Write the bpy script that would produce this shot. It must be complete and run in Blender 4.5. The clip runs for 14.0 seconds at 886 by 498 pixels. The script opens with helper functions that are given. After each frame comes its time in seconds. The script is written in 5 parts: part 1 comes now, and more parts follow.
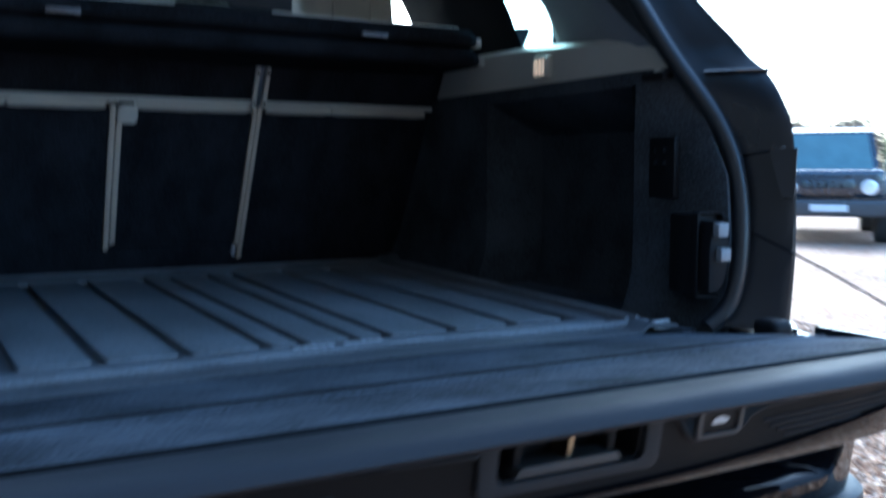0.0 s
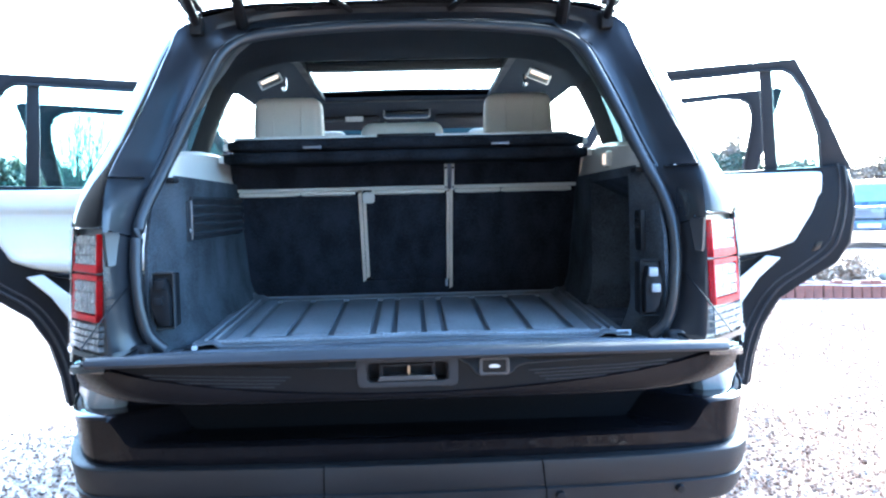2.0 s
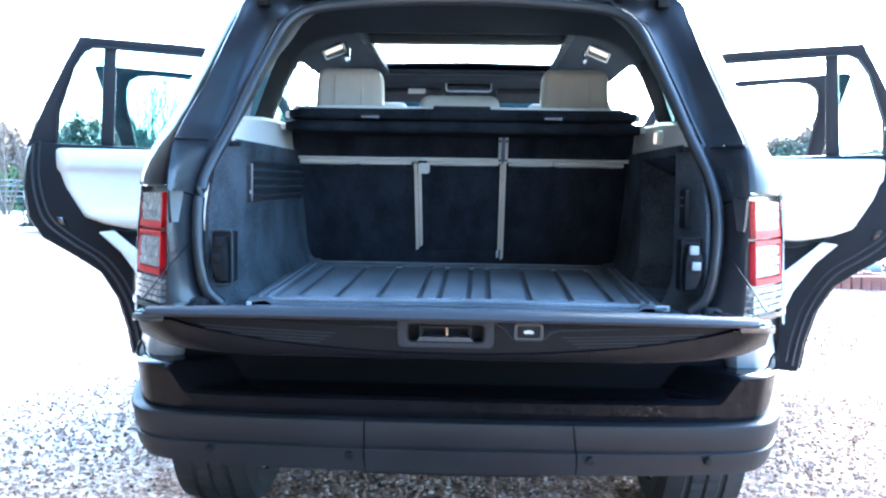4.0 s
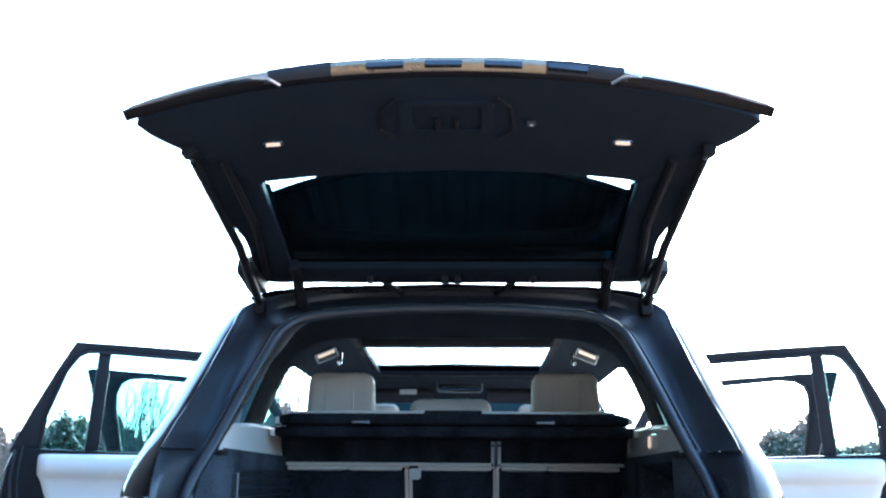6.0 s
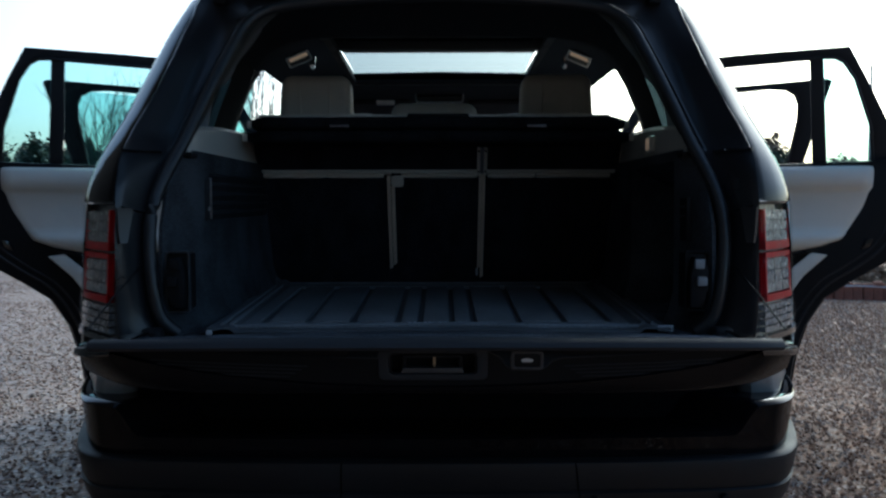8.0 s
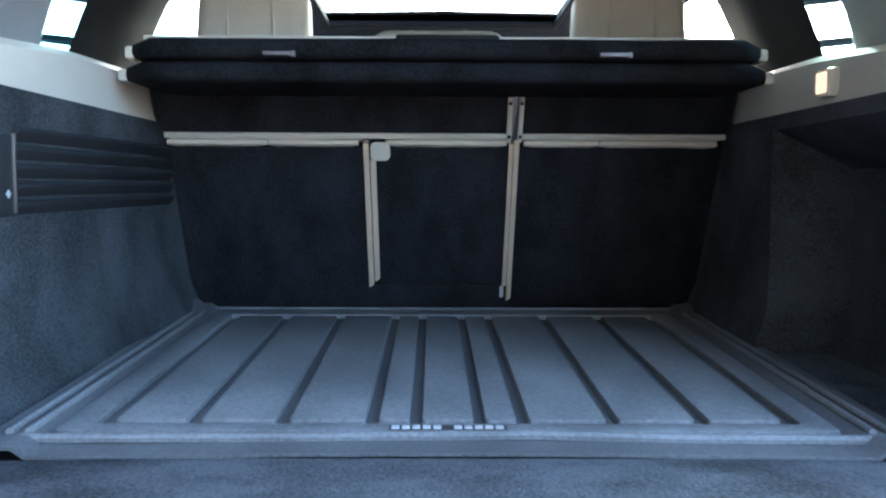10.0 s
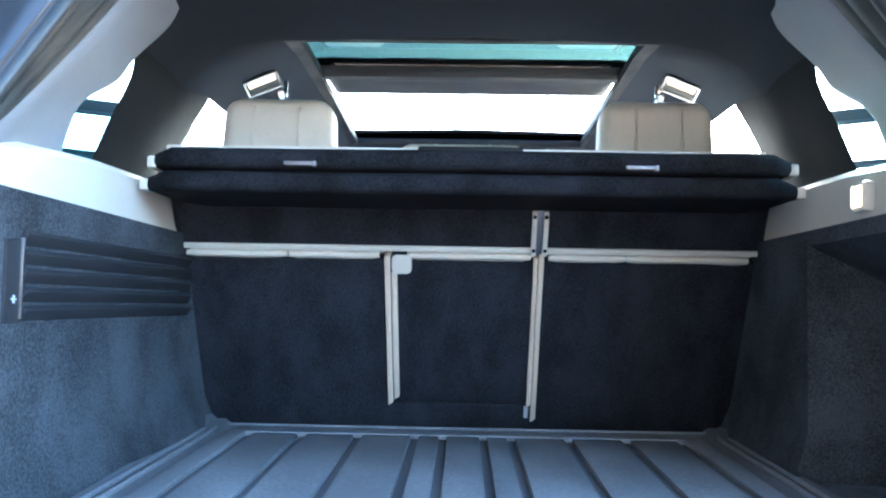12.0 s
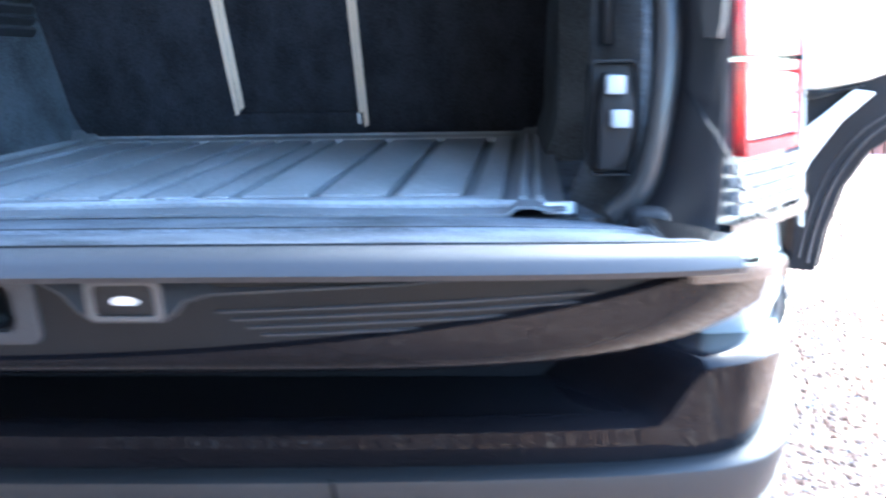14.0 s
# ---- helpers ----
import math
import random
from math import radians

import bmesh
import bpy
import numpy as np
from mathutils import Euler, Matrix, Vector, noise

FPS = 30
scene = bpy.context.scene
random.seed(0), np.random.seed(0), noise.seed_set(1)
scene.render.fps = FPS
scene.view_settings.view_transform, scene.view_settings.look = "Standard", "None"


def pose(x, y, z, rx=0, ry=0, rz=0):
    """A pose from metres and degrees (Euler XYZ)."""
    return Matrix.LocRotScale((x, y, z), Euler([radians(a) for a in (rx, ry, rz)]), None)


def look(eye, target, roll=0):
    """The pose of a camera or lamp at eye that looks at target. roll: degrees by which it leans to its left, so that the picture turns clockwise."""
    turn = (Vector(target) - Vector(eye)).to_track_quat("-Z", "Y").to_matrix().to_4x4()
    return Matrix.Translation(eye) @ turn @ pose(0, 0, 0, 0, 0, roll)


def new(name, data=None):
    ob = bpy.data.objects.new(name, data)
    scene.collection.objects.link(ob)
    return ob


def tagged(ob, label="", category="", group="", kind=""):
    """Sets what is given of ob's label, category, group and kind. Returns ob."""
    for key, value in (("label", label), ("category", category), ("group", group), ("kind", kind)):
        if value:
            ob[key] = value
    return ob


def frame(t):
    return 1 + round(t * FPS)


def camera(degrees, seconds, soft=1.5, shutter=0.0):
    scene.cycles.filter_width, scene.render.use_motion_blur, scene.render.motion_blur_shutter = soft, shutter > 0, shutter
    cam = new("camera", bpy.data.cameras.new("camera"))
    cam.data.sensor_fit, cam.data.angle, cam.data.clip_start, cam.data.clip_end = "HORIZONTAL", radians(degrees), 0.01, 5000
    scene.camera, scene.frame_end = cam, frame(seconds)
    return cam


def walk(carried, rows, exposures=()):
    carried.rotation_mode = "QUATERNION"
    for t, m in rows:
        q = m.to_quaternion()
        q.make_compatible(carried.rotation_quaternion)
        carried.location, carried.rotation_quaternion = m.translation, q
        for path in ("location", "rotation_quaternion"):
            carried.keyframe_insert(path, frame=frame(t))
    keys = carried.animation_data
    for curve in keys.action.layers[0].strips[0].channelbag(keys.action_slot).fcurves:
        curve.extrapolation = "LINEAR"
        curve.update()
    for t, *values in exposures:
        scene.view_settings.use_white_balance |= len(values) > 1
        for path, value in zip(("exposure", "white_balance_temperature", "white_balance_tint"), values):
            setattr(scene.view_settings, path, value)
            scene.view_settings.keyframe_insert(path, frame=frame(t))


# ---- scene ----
cam = camera(52.0, 14.0, 2.2, 0.5)
PATH = [
    (0, (-0.515, -1.236, 1.062), (0.433, 0.507, 0.887), 0.1),
    (0.2, (-0.394, -1.315, 1.077), (0.383, 0.518, 0.984), -1.4),
    (0.5, (-0.216, -1.562, 1.086), (0.060, 0.401, 0.952), 1.5),
    (1, (-0.125, -1.933, 1.119), (0.05, 0.056, 1.01), 0.4),
    (1.5, (-0.059, -2.236, 1.137), (0.025, -0.24, 1.047), -2.0),
    (2, (0.01, -2.455, 1.135), (0.078, -0.458, 1.048), -1.4),
    (2.5, (0.043, -2.514, 1.125), (-0.056, -0.523, 0.964), 0.4),
    (2.7, (0.066, -2.524, 1.123), (-0.057, -0.536, 0.941), 1.6),
    (4.8, (0.054, -2.542, 1.126), (0.011, -0.543, 1.111), 0.7),
    (5, (0.054, -2.537, 1.131), (0.008, -0.539, 1.21), 1.1),
    (5.5, (0.052, -2.538, 1.143), (-0.003, -0.576, 1.526), 0.4),
    (6, (0.058, -2.54, 1.156), (-0.001, -0.604, 1.653), 0.4),
    (6.5, (0.059, -2.544, 1.16), (-0.002, -0.611, 1.667), 0.5),
    (7, (0.058, -2.542, 1.16), (-0.005, -0.583, 1.558), 0.7),
    (7.5, (0.062, -2.501, 1.135), (0.019, -0.503, 1.232), 1.0),
    (8, (0.012, -2.309, 1.11), (0.014, -0.312, 1.007), -0.1),
    (8.2, (-0.013, -2.198, 1.11), (0.021, -0.202, 0.994), -0.9),
    (10.3, (-0.023, -1.053, 1.099), (-0.021, 0.941, 0.956), 0.7),
    (10.5, (-0.016, -1.047, 1.096), (-0.029, 0.947, 0.942), 1.0),
    (11, (-0.01, -1.049, 1.094), (-0.042, 0.943, 0.921), 1.4),
    (11.5, (-0.009, -1.052, 1.093), (-0.049, 0.947, 1.047), 1.0),
    (12, (-0.008, -1.057, 1.091), (-0.056, 0.938, 1.22), 1.0),
    (12.5, (-0.003, -1.061, 1.096), (-0.05, 0.938, 1.161), 1.2),
    (13, (-0.008, -1.078, 1.071), (-0.022, 0.918, 0.948), 1.0),
    (13.5, (0.160, -1.157, 1.002), (0.168, 0.819, 0.762), -0.9),
    (13.7, (0.290, -1.215, 0.982), (0.221, 0.748, 0.653), -0.2),
    (14, (0.471, -1.273, 0.993), (0.381, 0.676, 0.587), -1.0),
]
EXPOSURES = [(0, 2.85, 4750, -6), (0.5, 3.45, 4750, -6), (1, 3.86, 4850, -5), (1.5, 4.46, 4850, -5), (2, 4.58, 4850, -5), (2.7, 4.50, 4850, -5), (5, 4.80, 4850, -5), (5.5, 4.48, 4850, -5), (6, 3.58, 4850, -5), (6.5, 2.48, 4850, -5), (7, 1.21, 5300, -5), (7.5, 0.56, 5300, -5), (8.2, 0.71, 5300, -5), (10.3, 4.86, 5950, -2), (11, 5.10, 5950, -2), (12.0, 5.52, 5350, -3), (13, 5.44, 5750, -3), (13.5, 5.40, 5600, -2), (14.0, 5.36, 5250, -2)]
walk(cam, [(t, look(e, g, r)) for t, e, g, r in PATH], EXPOSURES)

# ---- light ----
GZ = -0.06          # height of the gravel under the car
world = bpy.data.worlds.new("sky")
scene.world = world
world.use_nodes = True
wn = world.node_tree
sky = wn.nodes.new("ShaderNodeTexSky")
sky.sky_type, sky.sun_disc = 'NISHITA', False
sky.sun_elevation, sky.sun_rotation = radians(32), radians(20)
sky.air_density, sky.dust_density, sky.ozone_density = 0.8, 3.6, 1.0
wn.links.new(sky.outputs[0], wn.nodes["Background"].inputs[0])
wn.nodes["Background"].inputs[1].default_value = 0.15
sun = new("sun", bpy.data.lights.new("sun", "SUN"))
sun.data.energy, sun.data.angle, sun.data.color = 0.55, radians(22), (1.0, 0.95, 0.88)
sun.matrix_world = look((4.1, 11.3, 7.5), (0, 0, 0))

# ---- small tools ----
rnd = random.Random(7)


def part(name, bm, material, parent=None, label="", angle=38):
    bmesh.ops.recalc_face_normals(bm, faces=bm.faces)
    me = bpy.data.meshes.new(name)
    bm.to_mesh(me)
    bm.free()
    for p in me.polygons:
        p.use_smooth = True
    me.set_sharp_from_angle(angle=radians(angle))
    me.materials.append(material)
    ob = new(name, me)
    if parent is not None:
        # thing > part > sub-part, no further
        if parent.parent is not None and parent.parent.parent is not None:
            parent = parent.parent
        ob.parent = parent
    if label:
        ob["label"] = label
    return ob


def thing(name, label, category, group="", kind=""):
    return tagged(new(name), label, category, group, kind)


def join(bm, other):
    me = bpy.data.meshes.new("tmp")
    other.to_mesh(me)
    other.free()
    bm.from_mesh(me)
    bpy.data.meshes.remove(me)
    return bm


def bevelled(bm, amount, seg=2, limit=30):
    if amount > 0:
        bm.normal_update()
        es = [e for e in bm.edges if len(e.link_faces) == 2 and e.calc_face_angle(0) > radians(limit)]
        bmesh.ops.bevel(bm, geom=es, offset=amount, segments=seg, profile=0.6, affect='EDGES', clamp_overlap=True)
    return bm


def box(x0, x1, y0, y1, z0, z1, bev=0.0, seg=2):
    bm = bmesh.new()
    bmesh.ops.create_cube(bm, size=1)
    for v in bm.verts:
        v.co = ((x0 + x1) / 2 + v.co.x * (x1 - x0), (y0 + y1) / 2 + v.co.y * (y1 - y0), (z0 + z1) / 2 + v.co.z * (z1 - z0))
    return bevelled(bm, bev, seg)


def boxes(*rows, bev=0.0, seg=2):
    bm = bmesh.new()
    for r in rows:
        join(bm, box(*r, bev=bev, seg=seg))
    return bm


def moved(bm, m):
    bmesh.ops.transform(bm, matrix=m, verts=bm.verts)
    return bm


def plain(a, b, w):
    return (a, b, w)


def prism(poly, f=plain, w0=0.0, w1=0.1, bev=0.0, seg=2):
    bm = bmesh.new()
    a = [bm.verts.new(f(p[0], p[1], w0)) for p in poly]
    b = [bm.verts.new(f(p[0], p[1], w1)) for p in poly]
    bm.faces.new(a)
    bm.faces.new(b[::-1])
    n = len(poly)
    for i in range(n):
        bm.faces.new((a[i], b[i], b[(i + 1) % n], a[(i + 1) % n]))
    return bevelled(bm, bev, seg)


def ring(outer, inner, f=plain, w0=0.0, w1=0.05, bev=0.0):
    """A frame: two loops with the same number of points, given a thickness."""
    bm = bmesh.new()
    n = len(outer)
    rows = [[bm.verts.new(f(p[0], p[1], w)) for p in loop] for loop, w in ((outer, w0), (inner, w0), (inner, w1), (outer, w1))]
    for k in range(4):
        for i in range(n):
            bm.faces.new((rows[k][i], rows[k][(i + 1) % n], rows[(k + 1) % 4][(i + 1) % n], rows[(k + 1) % 4][i]))
    return bevelled(bm, bev)


def loft(rows, closed=False, caps=False):
    bm = bmesh.new()
    vs = [[bm.verts.new(p) for p in row] for row in rows]
    n = len(rows[0])
    for a, b in zip(vs, vs[1:]):
        for i in range(n if closed else n - 1):
            bm.faces.new((a[i], a[(i + 1) % n], b[(i + 1) % n], b[i]))
    if caps:
        bm.faces.new(vs[0])
        bm.faces.new(vs[-1][::-1])
    return bm


def shell(bm, t):
    """Gives a sheet a thickness."""
    bmesh.ops.recalc_face_normals(bm, faces=bm.faces)
    bmesh.ops.solidify(bm, geom=bm.faces[:], thickness=t)
    return bm


def spline(pts, n=6):
    """A smooth line through the points."""
    p = [Vector(q) for q in pts]
    out = []
    for i in range(len(p) - 1):
        a, b, c, d = p[max(i - 1, 0)], p[i], p[i + 1], p[min(i + 2, len(p) - 1)]
        for k in range(n):
            t = k / n
            out.append(0.5 * (2 * b + (c - a) * t + (2 * a - 5 * b + 4 * c - d) * t * t + (3 * b - a - 3 * c + d) * t ** 3))
    return out + [p[-1]]


def tube(path, r, n=8, closed=False, flat=1.0):
    path = [Vector(p) for p in path]
    rows, up = [], Vector((0.13, 0.31, 0.94))
    m = len(path)
    for i, p in enumerate(path):
        a, b = (path[i - 1], path[(i + 1) % m]) if closed else (path[max(i - 1, 0)], path[min(i + 1, m - 1)])
        d = (b - a).normalized()
        u = d.cross(up)
        if u.length < 0.05:
            u = d.cross(Vector((1, 0, 0)))
        u.normalize()
        v = d.cross(u)
        rr = r[i] if isinstance(r, (list, tuple)) else r
        rows.append([p + u * math.cos(6.2832 * k / n) * rr + v * math.sin(6.2832 * k / n) * rr * flat for k in range(n)])
    if closed:
        rows.append(rows[0])
    return loft(rows, True, not closed)


def disc(c, axis, r, depth, n=20, bev=0.0):
    """A short round bar from c along axis."""
    q = Vector(axis).normalized().to_track_quat("Z", "Y").to_matrix().to_4x4()
    bm = prism([(r * math.cos(6.2832 * k / n), r * math.sin(6.2832 * k / n)) for k in range(n)], plain, 0, depth, bev)
    return moved(bm, Matrix.Translation(c) @ q)


def rounded(x0, x1, y0, y1, r, n=4):
    """A rectangle with round corners, as points."""
    out = []
    for cx, cy, a in ((x1 - r, y1 - r, 0), (x0 + r, y1 - r, 90), (x0 + r, y0 + r, 180), (x1 - r, y0 + r, 270)):
        out += [(cx + r * math.cos(radians(a + 90 * k / n)), cy + r * math.sin(radians(a + 90 * k / n))) for k in range(n + 1)]
    return out


# ---- materials ----
def material(name, color, rough=0.5, metal=0.0, coat=0.0, vary=0.15, scale=6.0, fine=180.0, bump=0.0, bump_scale=None, sheen=0.0, spec=0.5, rough_vary=0.1, stretch=None):
    m = bpy.data.materials.new(name)
    m.use_nodes = True
    nt = m.node_tree
    b = nt.nodes["Principled BSDF"]
    tc = nt.nodes.new("ShaderNodeTexCoord")
    n1, n2 = nt.nodes.new("ShaderNodeTexNoise"), nt.nodes.new("ShaderNodeTexNoise")
    n1.inputs["Scale"].default_value, n1.inputs["Detail"].default_value = scale, 6
    n2.inputs["Scale"].default_value, n2.inputs["Detail"].default_value = fine, 3
    for n in (n1, n2):
        if stretch and n is n1:
            mp = nt.nodes.new("ShaderNodeMapping")
            mp.inputs["Scale"].default_value = stretch
            nt.links.new(tc.outputs["Object"], mp.inputs["Vector"])
            nt.links.new(mp.outputs[0], n.inputs["Vector"])
        else:
            nt.links.new(tc.outputs["Object"], n.inputs["Vector"])
    add = nt.nodes.new("ShaderNodeMath")
    add.operation = 'ADD'
    nt.links.new(n1.outputs["Fac"], add.inputs[0])
    nt.links.new(n2.outputs["Fac"], add.inputs[1])
    ramp = nt.nodes.new("ShaderNodeMapRange")
    ramp.inputs[1].default_value, ramp.inputs[2].default_value = 0.8, 1.2
    ramp.inputs[3].default_value, ramp.inputs[4].default_value = 1 - vary, 1 + vary
    nt.links.new(add.outputs[0], ramp.inputs[0])
    mul = nt.nodes.new("ShaderNodeVectorMath")
    mul.operation = 'SCALE'
    mul.inputs[0].default_value = color
    nt.links.new(ramp.outputs[0], mul.inputs["Scale"])
    nt.links.new(mul.outputs[0], b.inputs["Base Color"])
    rr = nt.nodes.new("ShaderNodeMapRange")
    rr.inputs[1].default_value, rr.inputs[2].default_value = 0.3, 0.7
    rr.inputs[3].default_value, rr.inputs[4].default_value = max(rough - rough_vary, 0.02), min(rough + rough_vary, 1)
    nt.links.new(n1.outputs["Fac"], rr.inputs[0])
    nt.links.new(rr.outputs[0], b.inputs["Roughness"])
    b.inputs["Metallic"].default_value, b.inputs["Coat Weight"].default_value = metal, coat
    b.inputs["Coat Roughness"].default_value = 0.04
    b.inputs["Specular IOR Level"].default_value = spec
    b.inputs["Sheen Weight"].default_value = sheen
    if bump:
        n3 = nt.nodes.new("ShaderNodeTexNoise")
        n3.inputs["Scale"].default_value, n3.inputs["Detail"].default_value = bump_scale or fine, 4
        nt.links.new(tc.outputs["Object"], n3.inputs["Vector"])
        bp = nt.nodes.new("ShaderNodeBump")
        bp.inputs["Strength"].default_value, bp.inputs["Distance"].default_value = bump, 0.004
        nt.links.new(n3.outputs["Fac"], bp.inputs["Height"])
        nt.links.new(bp.outputs[0], b.inputs["Normal"])
    return m


def clear(name, color, rough=0.02, base=0.035, edge=0.6):
    """Thin tinted glass: what passes straight through, with a mirror gloss on top."""
    m = bpy.data.materials.new(name)
    m.use_nodes = True
    nt = m.node_tree
    nt.nodes.remove(nt.nodes["Principled BSDF"])
    t, g, mix, lw, pw, ma = (nt.nodes.new(k) for k in ("ShaderNodeBsdfTransparent", "ShaderNodeBsdfGlossy", "ShaderNodeMixShader", "ShaderNodeLayerWeight", "ShaderNodeMath", "ShaderNodeMath"))
    t.inputs[0].default_value = (*color, 1)
    g.inputs[1].default_value = rough
    pw.operation, ma.operation = 'POWER', 'MULTIPLY_ADD'
    pw.inputs[1].default_value, ma.inputs[1].default_value, ma.inputs[2].default_value = 5.0, edge, base
    nt.links.new(lw.outputs["Facing"], pw.inputs[0])
    nt.links.new(pw.outputs[0], ma.inputs[0])
    nt.links.new(ma.outputs[0], mix.inputs[0])
    nt.links.new(t.outputs[0], mix.inputs[1])
    nt.links.new(g.outputs[0], mix.inputs[2])
    nt.links.new(mix.outputs[0], nt.nodes["Material Output"].inputs[0])
    return m


def glowing(name, color, strength):
    m = bpy.data.materials.new(name)
    m.use_nodes = True
    b = m.node_tree.nodes["Principled BSDF"]
    b.inputs["Base Color"].default_value = (*color, 1)
    b.inputs["Emission Color"].default_value = (*color, 1)
    b.inputs["Emission Strength"].default_value = strength
    return m


PAINT = material("dark_paint", (0.0050, 0.0048, 0.0062), 0.045, 0.0, 0.80, 0.25, 3, 900, rough_vary=0.02, spec=0.0)
def glancing(m, low, high):
    """Lets the clear coat gain towards a glancing angle."""
    nt = m.node_tree
    lw, mr = (nt.nodes.new(k) for k in ("ShaderNodeLayerWeight", "ShaderNodeMapRange"))
    mr.interpolation_type = 'SMOOTHSTEP'
    mr.inputs[1].default_value, mr.inputs[2].default_value = 0.45, 0.76
    mr.inputs[3].default_value, mr.inputs[4].default_value = low, high
    nt.links.new(lw.outputs["Facing"], mr.inputs[0])
    nt.links.new(mr.outputs[0], nt.nodes["Principled BSDF"].inputs["Coat Weight"])
    nt.nodes["Principled BSDF"].inputs["Coat IOR"].default_value = 2.6


glancing(PAINT, 0.07, 0.55)
JAMB = material("painted_jamb", (0.016, 0.0165, 0.020), 0.36, 0.0, 0.15, 0.2, 4, 700)
GLOSS = material("gloss_black", (0.008, 0.008, 0.009), 0.12, 0, 0.6, 0.15, 5, 300)
GREY_PLASTIC = material("bumper_plastic", (0.040, 0.041, 0.045), 0.5, 0, 0, 0.15, 5, 500, 0.15, 900)
BLACK_PLASTIC = material("black_plastic", (0.0095, 0.0095, 0.0110), 0.58, 0, 0, 0.15, 7, 500, 0.15, 700, spec=0.16)
# Black plastic made darker: the closing face's shade is put into its colour.
CLOSING_FACE = material("shaded_grained_black", (0.0060, 0.0062, 0.0074), 0.6, 0, 0, 0.15, 7, 500, 0.15, 700, spec=0.14)
DARK_TRIM = material("dark_trim", (0.020, 0.021, 0.025), 0.65, 0, 0, 0.15, 5, 400, 0.15, 700, spec=0.3)
HEADLINER = material("headliner_cloth", (0.0195, 0.0235, 0.0315), 0.95, 0, 0, 0.15, 4, 300, 0.25, 600, 0.0, spec=0.12)
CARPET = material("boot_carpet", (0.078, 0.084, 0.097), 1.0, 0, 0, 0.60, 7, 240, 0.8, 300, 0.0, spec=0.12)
# Darker copy of the boot carpet, as the walls came out too bright.
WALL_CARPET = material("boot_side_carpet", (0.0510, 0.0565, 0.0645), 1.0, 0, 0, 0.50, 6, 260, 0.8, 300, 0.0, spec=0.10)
GATE_LINING = material("gate_lining_plastic", (0.0064, 0.0104, 0.0172), 0.75, 0, 0, 0.2, 6, 400, 0.2, 600, spec=0.2)
EDGE_PLASTIC = material("smooth_edge_plastic", (0.030, 0.031, 0.036), 0.68, 0, 0, 0.1, 5, 500, 0.05, 900, spec=0.22)
SEAT_CARPET = material("seat_back_carpet", (0.0185, 0.0200, 0.0255), 1.0, 0, 0, 0.45, 14, 230, 0.9, 250, 0.0, spec=0.1, stretch=(1, 1, .16))
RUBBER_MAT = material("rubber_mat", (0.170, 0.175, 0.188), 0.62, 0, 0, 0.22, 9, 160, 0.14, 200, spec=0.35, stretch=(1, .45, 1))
# Sheet colour is darker than the raised panels, so the grooves look darker.
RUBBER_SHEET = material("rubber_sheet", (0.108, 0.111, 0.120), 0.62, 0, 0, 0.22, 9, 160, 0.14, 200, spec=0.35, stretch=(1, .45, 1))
TAN_PIPING = material("tan_leather_piping", (0.60, 0.49, 0.385), 0.5, 0, 0, 0.08, 8, 320, 0.2, 420)
RUBBER_DARK = material("rubber_groove", (0.042, 0.043, 0.047), 0.6, 0, 0, 0.2, 8, 150, 0.1, 260)
SEAL = material("door_seal_rubber", (0.020, 0.021, 0.024), 0.38, 0, 0, 0.15, 12, 300)
TYRE = material("tyre_rubber", (0.018, 0.018, 0.018), 0.8, 0, 0, 0.25, 8, 200, 0.3, 300)
LEATHER = material("ivory_leather", (0.62, 0.57, 0.49), 0.5, 0, 0, 0.06, 6, 320, 0.25, 420)
IVORY = material("ivory_plastic", (0.60, 0.57, 0.51), 0.5, 0, 0, 0.05, 5, 500, 0.1, 800)
DOOR_CARD = material("ivory_door_leather", (0.74, 0.70, 0.63), 0.5, 0, 0, 0.05, 5, 400, 0.15, 600)
GREY_TRIM = material("light_grey_pillar_trim", (0.235, 0.248, 0.275), 0.7, 0, 0, 0.08, 5, 300, 0.15, 600, spec=0.3)
FABRIC = material("cover_fabric", (0.0100, 0.0110, 0.0140), 0.95, 0, 0, 0.7, 12, 260, 0.6, 260, 0.0, spec=0.12)
CHROME = material("bright_metal", (0.62, 0.63, 0.65), 0.18, 1, 0, 0.05, 9, 200)
SATIN = material("satin_metal", (0.30, 0.30, 0.32), 0.4, 1, 0, 0.08, 9, 300)
MIRROR = material("mirror_glass", (0.22, 0.23, 0.24), 0.02, 1, 0, 0.02, 5, 60, rough_vary=0.0)
CLIP_METAL = material("dull_clip_metal", (0.16, 0.16, 0.175), 0.45, 0.6, 0, 0.08, 9, 300)
# Warm tint paints the gravel's reflection onto the finisher; the striker is brass.
WARM_METAL = material("warm_tinted_metal", (0.33, 0.27, 0.185), 0.32, 1, 0, 0.12, 5, 200)
WHITE_PAD = material("white_plastic", (0.55, 0.56, 0.58), 0.45, 0, 0, 0.05, 9, 200)
LATCH_PAD = material("pale_latch_plastic", (0.27, 0.28, 0.30), 0.4, 0, 0, 0.05, 9, 200)
RED_LENS = material("red_lens", (0.46, 0.0012, 0.0060), 0.4, 0, 0.0, 0.1, 9, 120, spec=0.15)
CLEAR_LENS = material("ribbed_clear_lens", (0.26, 0.265, 0.27), 0.2, 0.3, 0.3, 0.4, 60, 140, 0.5, 90)
LAMP_BACK = material("lamp_housing", (0.018, 0.018, 0.020), 0.35, 0.2, 0.3, 0.2, 20, 200)
DASH = material("blue_grey_dash", (0.10, 0.16, 0.26), 0.6, 0, 0, 0.1, 5, 400, 0.15, 600)
